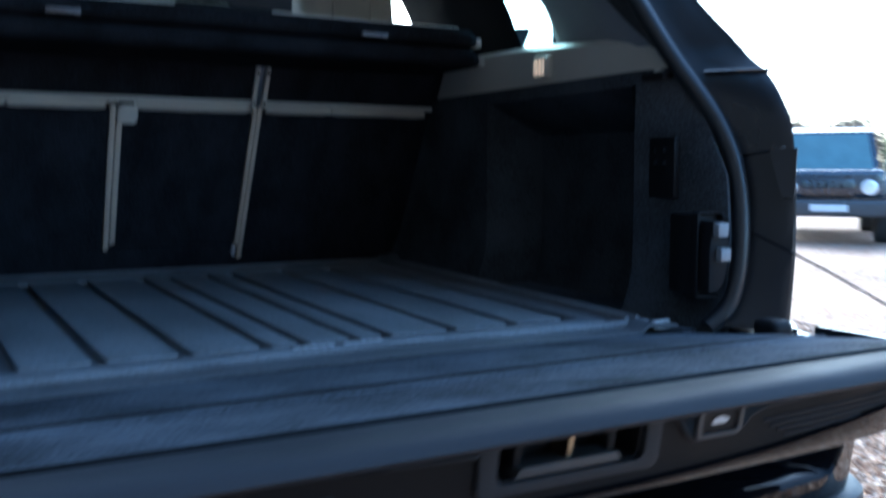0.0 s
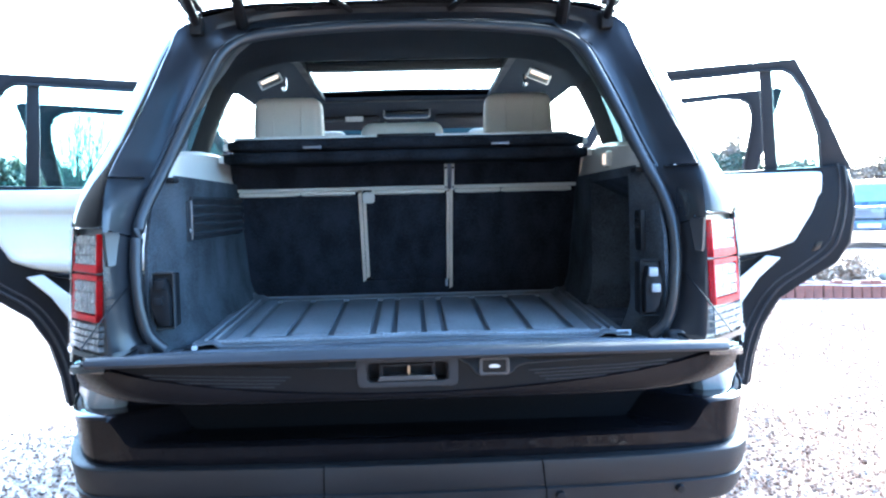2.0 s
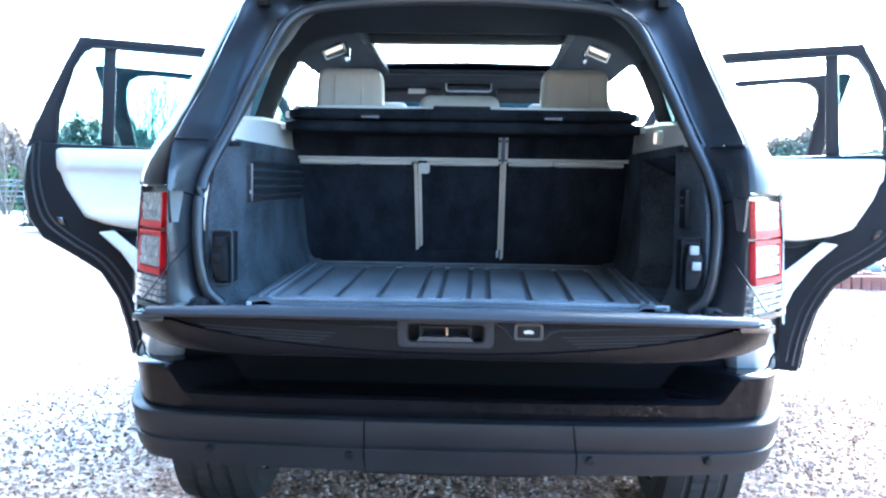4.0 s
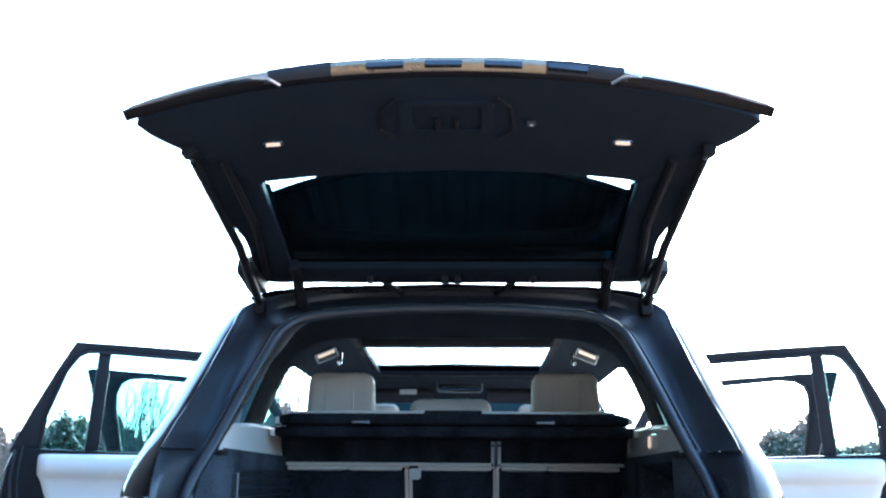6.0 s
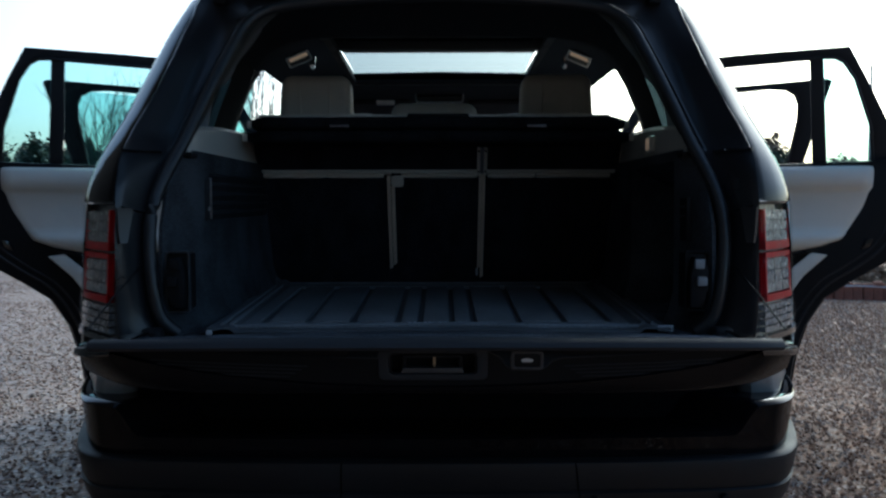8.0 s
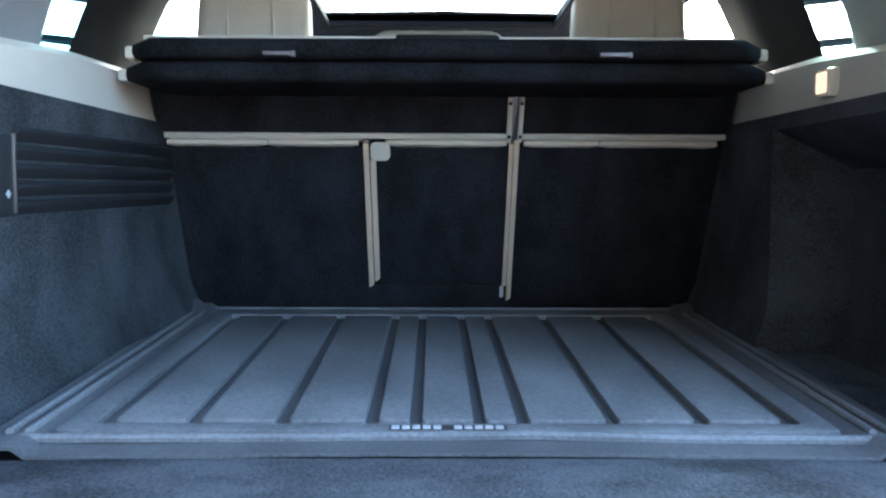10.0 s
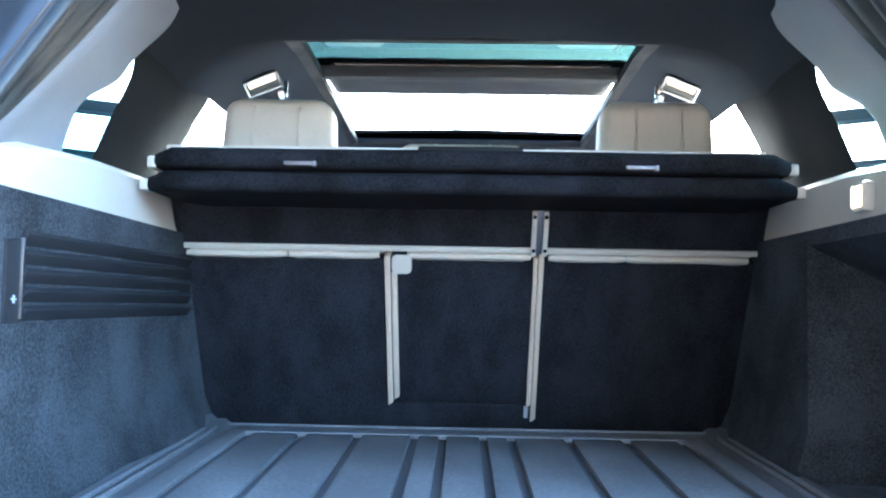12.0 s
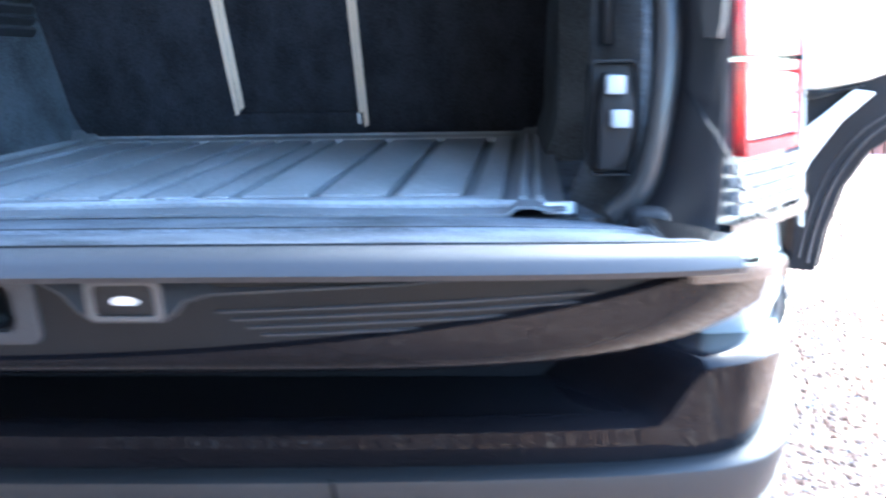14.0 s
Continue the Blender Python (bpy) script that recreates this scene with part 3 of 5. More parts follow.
for s in (-1, 1):
    left = s < 0
    ys = [-.10, -.07, -.02, .10, .115, .40, .64, .655, .80, .95, 1.05, 1.16]
    rows = []
    for z in (.770, .82, .87, .95, 1.05, 1.15, 1.225, 1.245):
        lim = float(np.interp(z, [.79, .92, 1.05, 1.15, 1.25], [-.085, -.09, -.075, -.02, .03]))
        row = []
        for y in ys:
            x = wall_x(y, z)
            if not left and .10 < y < .65 and .75 < z < 1.16:
                x += .152
            row.append((x * s, max(y, lim + .012 * ys.index(y)), z))
        rows.append(row)
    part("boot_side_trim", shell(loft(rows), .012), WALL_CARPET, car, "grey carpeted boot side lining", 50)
    # ivory band on top of the lining
    rows = []
    for y, z0, z1 in ((.045, 1.236, 1.245), (.098, 1.236, 1.312), (.2, 1.236, 1.320), (.4, 1.238, 1.334), (.52, 1.24, 1.341), (.55, 1.24, 1.342), (.75, 1.242, 1.346), (.93, 1.244, 1.346)):
        rows.append([(.640 * s, y, z0), (.648 * s, y, z0 + .3 * (z1 - z0)), (.655 * s, y, z1 - .012), (.668 * s, y, z1), ((.671 if y < .3 else .78) * s, y, z1 + .003)])
    part("ivory_side_trim", shell(loft(rows), .008), IVORY, car, "ivory plastic band along the boot side", 25)
    part("ivory_bottom_lip", box(min(.632 * s, .66 * s), max(.632 * s, .66 * s), .04, .92, 1.226, 1.240, .003), BLACK_PLASTIC, car)
    part("corner_filler", box(min(.648 * s, .80 * s), max(.648 * s, .80 * s), 0.955, 1.14, 1.20, 1.36, .01), DARK_TRIM, car)
    # catch on the opening's edge
    latch = part("latch_plate", box(min(.612 * s, .668 * s), max(.612 * s, .668 * s), -.070, -.008, .845, .985, .006), BLACK_PLASTIC, car, "black latch housing")
    part("latch_frame", ring(rounded(.610, .670, .840, .990, .008), rounded(.6135, .6665, .8435, .9865, .006), lambda a, b, w: (a * s, w, b), -.080, -.064, .001), GREY_PLASTIC if left else BLACK_PLASTIC, latch, "thin metal latch frame")
    part("latch_body", prism([(.618, .850), (.640, .852), (.655, .868), (.663, .90), (.664, .935), (.655, .972), (.627, .975), (.618, .93)], lambda a, b, w: (a * s, w, b), -.102, -.064, .006), BLACK_PLASTIC, latch)
    for xa, z0, z1 in ((.626, .947, .971), (.633, .905, .928)):
        part("latch_pad", box(min(xa * s, (xa + .024) * s), max(xa * s, (xa + .024) * s), -.114, -.097, z0, z1, .004), BLACK_PLASTIC if left else LATCH_PAD, latch, "pale latch pad" if not left else "dark latch pad")
    part("tailgate_cable", tube([(.725 * s, -.085, .955), (.735 * s, -.24, .90), (.742 * s, -.395, .838)], .0022, 6), BLACK_PLASTIC, car, "thin black tailgate stay cable")

# vent in the left lining
vent = part("side_vent", ring([(.144, 1.052), (.972, 1.054), (.970, 1.202), (.146, 1.188)], [(.200, 1.060), (.965, 1.062), (.962, 1.194), (.200, 1.180)], lambda a, b, w: (-.640 + w, a, b), -.004, .008), BLACK_PLASTIC, car, "black slatted side vent")
part("vent_back", box(-.66, -.6345, .19, .975, 1.055, 1.197), BLACK_PLASTIC, vent)
for k in range(5):
    z = 1.074 + k * .0265
    part("slat", moved(box(-.006, .006, -.383, .383, -.0115, .0115, .003), Matrix.Translation((-.627, .582, z)) @ pose(0, 0, 0, .4, 38, 0)), DARK_TRIM, vent)
part("vent_handle", prism([(.150, 1.06), (.192, 1.06), (.192, 1.178), (.150, 1.174)], lambda a, b, w: (-.632 + w, a, b), -.01, .008, .004), DARK_TRIM, vent, "dark release handle")
part("handle_edge", box(-.628, -.620, .188, .193, 1.065, 1.178, .001), SATIN, vent)
part("handle_mark", boxes((-.6245, -.622, .166, .178, 1.091, 1.094), (-.6245, -.622, .1705, .1735, 1.087, 1.098)), WHITE_PAD, vent)
# socket panel in the right lining
sock = part("socket_panel", box(.6365, .65, .010, .085, 1.01, 1.12, .002), BLACK_PLASTIC, car, "black socket panel")
for dy in (.034, .058):
    for dz in (1.074, 1.097):
        part("socket_pin", disc((.636, dy, dz), (-1, 0, 0), .0036, .002, 10), SATIN, sock)
part("side_lamp", box(.630, .652, .407, .457, 1.258, 1.308, .008), IVORY, car, "ivory boot lamp bezel")
for k in range(3):
    part("side_lamp_lens", box(.627, .640, .413 + k * .0135, .424 + k * .0135, 1.265, 1.301, .003), LAMP_ON, car, "glowing warm lens")

# ---- rear seats ----
SLOPE = -.56


def seat_map(x, z, w):
    """A point of the seat backs: across, up and w towards the boot."""
    return (x, 1.163 + SLOPE * (z - .82) - w * .872, z - w * .49)


seats = part("rear_seat", prism([(-.66, .70), (.66, .70), (.66, 1.31), (-.66, 1.31)], seat_map, -.16, -.03, .02), LEATHER, car, "ivory leather rear bench")
part("back_panel", prism([(-.645, .80), (.645, .80), (.645, 1.200), (.151, 1.200), (.151, .861), (-.181, .861), (-.181, 1.195), (-.645, 1.195)], seat_map, -.03, .0, .004), SEAT_CARPET, seats, "black carpeted seat back")
part("centre_panel", prism(rounded(-.178, .148, .865, 1.195, .008), seat_map, -.03, .0, .005), SEAT_CARPET, seats, "black carpeted pass-through panel")
for x0, x1 in ((-.645, .140), (.172, .640)):
    part("flap", prism([(x0, 1.225), (x1, 1.225), (x1, 1.335), (x0, 1.335)], seat_map, -.03, .004, .005), SEAT_CARPET, seats, "black carpeted flap")
    part("flap_edge", prism([(x0, 1.217), (x1, 1.217), (x1, 1.2275), (x0, 1.2275)], seat_map, -.02, .010, .003), IVORY, seats, "ivory plastic edge")


def leather_roll(x0, x1, z):
    """A soft rolled edge of the seat cover, a little uneven along its length."""
    n = max(6, int((x1 - x0) / .02))
    path = [seat_map(x0 + (x1 - x0) * k / n, z + .0012 * noise.noise((k * .45, z * 9, x0)), .001) for k in range(n + 1)]
    return tube(path, [(.0118 + .0014 * noise.noise((k * .6, x0 * 5, 2.0))) * (.72 if k in (0, n) else 1) for k in range(n + 1)], 8, flat=.8)


for x0, x1 in ((-.625, -.400), (-.397, -.196), (-.128, .138), (.176, .345), (.348, .612)):
    part("seat_piping", leather_roll(x0, x1, 1.2050), LEATHER, seats, "ivory leather roll")
for xa, xb, z0, z1 in ((-.186, -.173, .858, 1.205), (-.171, -.158, .873, 1.170), (.144, .154, .858, 1.205), (.155, .167, .822, 1.215)):
    part("seat_edge_strip", prism([(xa, z0), (xb, z0 + .008), (xb, z1), (xa, z1)], seat_map, -.03, .007, .003), TAN_PIPING, seats, "tan ivory leather edge strip")
part("armrest_hinge", prism(rounded(-.170, -.125, 1.168, 1.210, .012), seat_map, -.02, .010, .004), IVORY, seats, "rounded ivory catch")
part("catch_slot", prism([(-.168, 1.206), (-.135, 1.206), (-.135, 1.224), (-.168, 1.224)], seat_map, 0, .008), GLOSS, seats)
for xa, xb, m in ((.136, .147, IVORY), (.147, .161, SATIN), (.161, .172, IVORY)):
    part("split_bar", prism([(xa, 1.212), (xb, 1.212), (xb, 1.305), (xa, 1.305)], seat_map, 0, .013 if m is IVORY else .005, .002), m, seats, "pale bar over the seat split")
for x in (.1415, .1665):
    for z in (1.225, 1.295):
        part("screw", disc(seat_map(x, z, .013), (0, -.87, -.49), .004, .003, 10), GLOSS, seats)
part("strip_clip", prism([(.139, .835), (.148, .835), (.148, .858), (.139, .862)], seat_map, 0, .010, .002), WHITE_PAD, seats)


def headrest(x, w, z0, z1, y, d, parent):
    bm = box(x - w / 2, x + w / 2, y - d / 2, y + d / 2, z0, z1, min(d, w) * .34, 5)
    for v in bm.verts:
        k = (v.co.z - z0) / (z1 - z0)
        v.co.x = x + (v.co.x - x) * (1.03 - .06 * k - .07 * max(0, (k - .7) / .3) ** 2)
        v.co.y += .012 * k * k
    o = part("headrest", bm, LEATHER, parent, "ivory leather headrest", 60)
    for dx in (-.2 * w, .2 * w):
        part("seam", tube([(x + dx, y - d / 2 - .0005, z0 + .03), (x + dx, y - d / 2 - .0015, (z0 + z1) / 2), (x + dx, y - d / 2 + .002, z1 - .03), (x + dx, y, z1 + .001)], .0036, 6), LEATHER, o)
    for dx in (-.062, .062):
        part("headrest_post", box(x + dx - .007, x + dx + .007, y - .007, y + .007, z0 - .12, z0 + .03, .003), CHROME, o)
    return o


headrest(-.447, .262, 1.375, 1.572, 1.06, .12, seats)
headrest(.430, .262, 1.375, 1.576, 1.06, .12, seats)
headrest(-.016, .318, 1.33, 1.470, 1.05, .10, seats)
part("seat_cushion", box(-.66, .66, 1.30, 1.86, .70, .84, .05, 3), LEATHER, seats, "ivory leather cushion")

# front seats, dash, mirror
for s in (-1, 1):
    fs = part("front_seat", moved(box(-.26, .26, -.07, .07, 0, .72, .06, 3), Matrix.Translation((.425 * s, 2.28, .70)) @ pose(0, 0, 0, 12, 0, 0)), LEATHER, car, "ivory leather front seat back", 60)
    part("seat_cushion", box(.425 * s - .26, .425 * s + .26, 2.25, 2.85, .62, .78, .05, 3), LEATHER, fs)
    headrest(.425 * s, .25, 1.36, 1.54, 2.15, .11, fs)
dash = part("dashboard", box(-.74, .74, 3.10, 3.75, .80, 1.19, .05, 3), DASH, car, "blue-grey dashboard")
part("dash_screen", box(-.11, .11, 3.085, 3.105, 1.03, 1.16, .008), GLOSS, dash)
wheel_path = [(.38 + .185 * math.cos(6.2832 * k / 28), 3.02 - .06 * math.sin(6.2832 * k / 28), 1.10 + .175 * math.sin(6.2832 * k / 28)) for k in range(28)]
part("steering_wheel", tube(wheel_path, .016, 8, True), DARK_TRIM, dash, "dark steering wheel")
mirror = part("rear_mirror", box(-.130, .130, 2.735, 2.765, 1.658, 1.738, .012), GLOSS, car, "black rear-view mirror")
part("mirror_rim", ring(rounded(-.134, .134, 1.655, 1.741, .02), rounded(-.125, .125, 1.664, 1.732, .015), lambda a, b, w: (a, w, b), 2.727, 2.737, .002), SATIN, mirror, "bright mirror rim")
part("mirror_glass", prism(rounded(-.126, .126, 1.663, 1.733, .015), lambda a, b, w: (a, w, b), 2.731, 2.736), MIRROR, mirror, "mirror glass")
for s in (-1, 1):
    part("sun_visor", moved(box(-.20, .20, -.08, .08, -.012, .012, .006), Matrix.Translation((.36 * s, 2.86, 1.645)) @ pose(0, 0, 0, -16, 0, 0)), DARK_TRIM, car, "dark sun visor")
part("visor_label", moved(box(-.05, .05, -.015, .015, -.001, .001), Matrix.Translation((-.30, 2.765, 1.662)) @ pose(0, 0, 0, 75, 0, 0)), WHITE_PAD, car)

# ---- load cover ----
cover = thing("load_cover", "black fabric load cover folded behind the rear seats", "load cover")


def roll(x, y0, y1, z0, z1, end):
    prof2 = rounded(y0, y1, z0, z1, min(.022, (z1 - z0) * .45), 5)
    rows = []
    for xx in np.linspace(-x, x, 25):
        u = abs(xx) / x
        sh = 1 - (.35 if u > .995 else .12 if u > .95 else 0)
        wob = .0018 * noise.noise((xx * 5, y0 * 9, z0 * 7))
        cz, cy = (z0 + z1) / 2, (y0 + y1) / 2
        rows.append([(xx, cy + (a - cy) * sh + end * max(0, u - .9) * 3, cz + (b - cz) * sh + wob) for a, b in prof2])
    return loft(rows, True, True)


part("upper_roll", roll(.612, .605, .90, 1.345, 1.384, .03), FABRIC, cover, "black fabric-wrapped upper board", 60)
part("lower_roll", roll(.625, .620, .90, 1.302, 1.343, .03), FABRIC, cover, "black fabric-wrapped lower cassette", 60)
part("cover_edge", box(-.585, .56, .66, .92, 1.376, 1.395, .004), IVORY, cover, "ivory top edge")
part("centre_notch", box(-.10, .10, .645, .93, 1.374, 1.397, .006), BLACK_PLASTIC, cover, "black centre pull")
for s in (-1, 1):
    part("cover_clip", boxes((.315 * s - .030, .315 * s + .030, .597, .612, 1.349, 1.3565), (.315 * s + .022, .315 * s + .030, .596, .612, 1.347, 1.3575), bev=.002), CLIP_METAL, cover, "satin metal clip")
    part("end_cap", box(.612 * s - .010, .612 * s + .010, .66, .72, 1.350, 1.374, .006), IVORY, cover, "ivory end cap")
    part("end_tab", box(.632 * s - .010, .632 * s + .010, .68, .74, 1.310, 1.332, .004), IVORY, cover)

# ---- rubber boot mat ----
mat = thing("boot_mat", "ribbed dark grey rubber mat on the boot floor", "mat")


def mat_half(y):
    return .540 + .055 * y


rows = []
for y in np.linspace(-.070, 1.165, 26):
    h = mat_half(y)
    wave = (.006 * math.exp(-((y + .04) / .05) ** 2))
    xs = [-h - .034, -h - .018, -h, -h + .02, -h + .035] + [x * (h - .05) / 5 for x in range(-5, 6)] + [h - .035, h - .02, h, h + .02, h + .045]
    zs = [.844, .814, .797, .797, .7865] + [.7865] * 11 + [.7865, .797, .797, .806, .812]
    lip = .0 if -.01 < y < 1.11 else (.003 if y <= -.01 else .016)
    soft = float(np.interp(y, [.3, .75, .95, 1.1], [.15, .25, .6, 1.0]))
    bulge = [wave * math.exp(-(x / .3) ** 4) for x in xs]
    rows.append([(x, y, (.790 + (z - .790) * soft if z > .804 else z) + lip + b) for x, z, b in zip(xs, zs, bulge)])
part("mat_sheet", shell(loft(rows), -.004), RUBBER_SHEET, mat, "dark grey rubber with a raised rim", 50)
PANELS = [(-.440, -.347), (-.328, -.230), (-.211, -.111), (-.093, -.052), (-.035, .033), (.049, .090), (.107, .209), (.226, .327), (.346, .442)]
for a, b in PANELS:
    def place(u, y, w, a=a, b=b):
        k = 1 + .10 * (y - .07)
        return ((a + (b - a) * u) * k - .004, y, w)
    c = .003 / (b - a)
    quad = [(c, .072), (1 - c, .072), (1, .076), (1, 1.042), (1 - c, 1.046), (c, 1.046), (0, 1.042), (0, .076)]
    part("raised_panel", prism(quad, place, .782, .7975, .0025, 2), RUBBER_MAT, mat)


def tapered(x, y, w):
    return (x * (1 + .10 * (y - .07)) - .004, y, w)


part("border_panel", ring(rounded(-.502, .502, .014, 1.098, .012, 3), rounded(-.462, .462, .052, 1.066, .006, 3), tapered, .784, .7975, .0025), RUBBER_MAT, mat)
part("front_bead", tube([(-.53, -.012, .794), (-.2, -.014, .796), (.1, -.012, .799), (.3, -.012, .794), (.56, -.012, .793)], .007, 8), RUBBER_MAT, mat)
part("back_bead", tube([(-.58, 1.135, .800), (0, 1.13, .800), (.58, 1.135, .800)], .007, 8), RUBBER_MAT, mat)
for sx in (-1, 1):
    for o, zz in ((-.014, .7995), (.010, .799)):
        part("rim_bead", tube([(sx * (mat_half(y) + o), y, zz) for y in (.0, .3, .6, .9, 1.12)], .0055, 8), RUBBER_MAT, mat)
badge = part("badge_plate", box(-.081, .071, .017, .040, .792, .798, .001), RUBBER_DARK, mat, "mat badge with pale lettering bars")
for k in range(11):
    if k != 5:
        part("badge_bar", box(-.0775 + k * .0133, -.0775 + k * .0133 + .0102, .021, .036, .7975, .7995, .0008), WHITE_PAD, badge)

# ---- lower tailgate, folded flat ----
lower = part("lower_tailgate", bmesh.new(), PAINT, car, "lower tailgate folded down")


def gate_rear(x):
    return -.625 + .165 * (abs(x) / .765) ** 7


# lining on top, in strips across the car
LIN = [(-.045, .780), (-.075, .789), (-.294, .8155), (-.299, .8000), (-.311, .7995), (-.318, .8185), (-.345, .8230), (-.352, .8205), (-.512, .8405), (-.518, .8225), (-.534, .8225), (-.543, .8445), (-.590, .8515), (-.608, .8515), (-.620, .8465), (-.625, .838), (-.614, .831)]


def lining(i0, i1, half0, half1):
    rows = []
    for u in np.linspace(-1, 1, 41):
        row = []
        for y, z in LIN[i0:i1 + 1]:
            k = (y + .045) / -.57
            h = half0 + (half1 - half0) * min(1, k * 1.6)
            x = u * h
            row.append((x, y + (gate_rear(x) + .625) * max(0, k) * .97, z - .012 * abs(u) ** 6))
        rows.append(row)
    return loft(rows)


part("gate_carpet", lining(0, 2, .625, .675), CARPET, lower, "grey carpet strip", 25)
part("gate_lining", lining(5, 8, .625, .675), CARPET, lower, "ribbed grey lining", 25)
# Grooves coloured black inside, as their bare walls would show bright.
for i in (2, 8):
    part("gate_groove", lining(i, i + 3, .625, .675), BLACK_PLASTIC, lower, "narrow groove coloured black inside", 25)
part("gate_edge", lining(11, 16, .625, .681), EDGE_PLASTIC, lower, "rounded dark plastic edge", 60)


def trim_low(x):
    return .830 - .078 * max(0, 1 - (abs(x) / .70) ** 2.2)


# closing face under the edge, and the painted skin below it
skin = []
for u in np.linspace(-1, 1, 51):
    x = u * .745
    yr = gate_rear(x)
    a = 1 - abs(u) ** 10
    d = .012 * abs(u) ** 6
    zb = .785 - .090 * a
    zt = max(trim_low(x) - d, zb + .012)
    zs = min(zt - .004, .737 + .020 * abs(u) ** 6)
    y0 = yr + .060 + (.83 - zt) * .18
    ys = y0 + (zt - zs) * .35
    skin.append([(x * .985, y0 + .004, zt + .001), (x, y0 - .003, zt - .003), (x, y0 + .35 * (ys - y0) - .004, zt + .4 * (zs - zt)), (x * .995, ys, zs + .002), (x * .985, ys + .012, zs - .006), (x * .96, ys + .10, min(zs - .014, zb + .02)), (x * .93, yr + .30, zb - .004), (x * .93, -.08, zb - .004)])
bm = bmesh.new()
HOLE = (-.094, .082, .774, .820)


def trim_point(x, k):
    yr, d = gate_rear(x), .012 * (abs(x) / .765) ** 6
    a = 1 - (abs(x) / .765) ** 10
    zt = max(trim_low(x) - d, .785 - .090 * a + .012)
    z = (.832 - d, .8315 - d, .829 - d, min(HOLE[3], .829 - d), max(HOLE[2], zt) if abs(x) < .3 else zt + .4 * (.829 - d - zt), zt)[k]
    return (x * (.97, .975, .98, .981, .983, .985)[k], yr + (.011 if k == 0 else .034 if k == 1 else .062 + (.83 - z) * .18), z)


cols = sorted([u * .745 for u in np.linspace(-1, 1, 51) if not (abs(u * .745 + .094) < .012 or abs(u * .745 - .082) < .012)] + [HOLE[0], HOLE[1]])
grid_v = [[bm.verts.new(trim_point(x, k)) for k in range(6)] for x in cols]
for i in range(len(cols) - 1):
    for k in range(5):
        if not (k == 3 and cols[i] > HOLE[0] - .001 and cols[i + 1] < HOLE[1] + .001):
            bm.faces.new((grid_v[i][k], grid_v[i + 1][k], grid_v[i + 1][k + 1], grid_v[i][k + 1]))
part("gate_trim", bm, CLOSING_FACE, lower, "dark plastic closing face", 60)
part("gate_skin", loft(skin), PAINT, lower, "glossy dark painted outer skin", 60)
for s in (-1, 1):
    part("gate_corner", prism([(.64, -.30), (.70, -.335), (.738, -.385), (.752, -.43), (.744, -.458), (.70, -.505), (.64, -.545)], lambda a, b, w: (a * s, b, w - .16 * max(0, a - .66)), .808, .826, .005), GLOSS, lower, "gloss black corner")


def face(a, b, w):
    """On the closing face: across, up and w outwards."""
    return (a, gate_rear(a) + .064 + (.82 - b) * .18 - w, b)


rec = part("handle_recess", ring(rounded(-.112, .100, .764, .828, .012), rounded(-.092, .080, .776, .818, .010), face, -.004, .006, .002), DARK_TRIM, lower, "dark pull-handle recess")
part("recess_well", ring(rounded(-.094, .082, .774, .820, .010), rounded(-.088, .076, .778, .816, .008), face, -.036, -.001), BLACK_PLASTIC, rec)
part("recess_floor", prism(rounded(-.094, .082, .774, .820, .008), face, -.040, -.035), BLACK_PLASTIC, rec)
part("recess_insert", ring(rounded(-.066, .052, .779, .812, .005), rounded(-.058, .044, .785, .806, .004), face, -.036, -.008, .001), BLACK_PLASTIC, rec)
part("recess_ledge", prism([(-.070, .777), (.056, .777), (.050, .788), (-.064, .788)], face, -.030, .002, .002), GREY_PLASTIC, rec, "grey ledge of the pull")
part("striker", prism([(-.006, .788), (-.001, .788), (-.001, .808), (-.006, .808)], face, -.036, -.006), WARM_METAL, rec, "dull brass striker")
part("button_panel", prism([(.080, .829), (.100, .822), (.122, .808), (.134, .792), (.146, .783), (.204, .783), (.216, .790), (.226, .801), (.246, .807), (.40, .814), (.55, .8225), (.66, .829)], face, -.002, .006, .003), DARK_TRIM, lower, "dark grey button surround")
part("ledge", prism([(-.66, .829), (-.52, .822), (-.36, .815), (-.20, .809), (-.112, .806), (-.108, .829)], face, -.002, .006, .003), DARK_TRIM, lower, "dark grey ledge under the edge")
for s in (-1, 1):
    for k in range(4):
        z = .802 - .0075 * k
        part("rib", tube([face(x * s, z - .010 + .035 * (x - .25), .001) for x in (.25 + .012 * k, .35, .45, .56 - .012 * k)], .0016, 5), DARK_TRIM, lower)
btn = part("tailgate_button", ring(rounded(.144, .208, .786, .823, .007), rounded(.151, .201, .791, .818, .005), face, .004, .010, .002), GREY_PLASTIC, lower, "square closing button")
part("button_face", prism(rounded(.150, .202, .790, .819, .005), face, .002, .007, .001), BLACK_PLASTIC, btn)
part("button_mark", prism([(.167, .8005), (.185, .8005), (.189, .804), (.184, .807), (.176, .8085), (.168, .807), (.165, .804)], face, .007, .0078), WHITE_PAD, btn)
# sill strip of the body under the gate's hinge
part("sill_strip", box(-.60, .60, -.066, -.03, .74, .784, .006), BLACK_PLASTIC, car)
for s in (-1, 1):
    part("sill_tag", prism([(.553, -.042), (.590, -.040), (.598, -.026), (.560, -.026)], lambda a, b, w: (a, b, w) if s > 0 else (-.555 - (a - .553) * .4, b - .045, w - .004), .780, .799, .002), WHITE_PAD, car, "small white tag")
    part("gate_bump", box(.665 * s - .024, .665 * s + .024, -.225, -.175, .785, .818, .014, 3), BLACK_PLASTIC, lower)

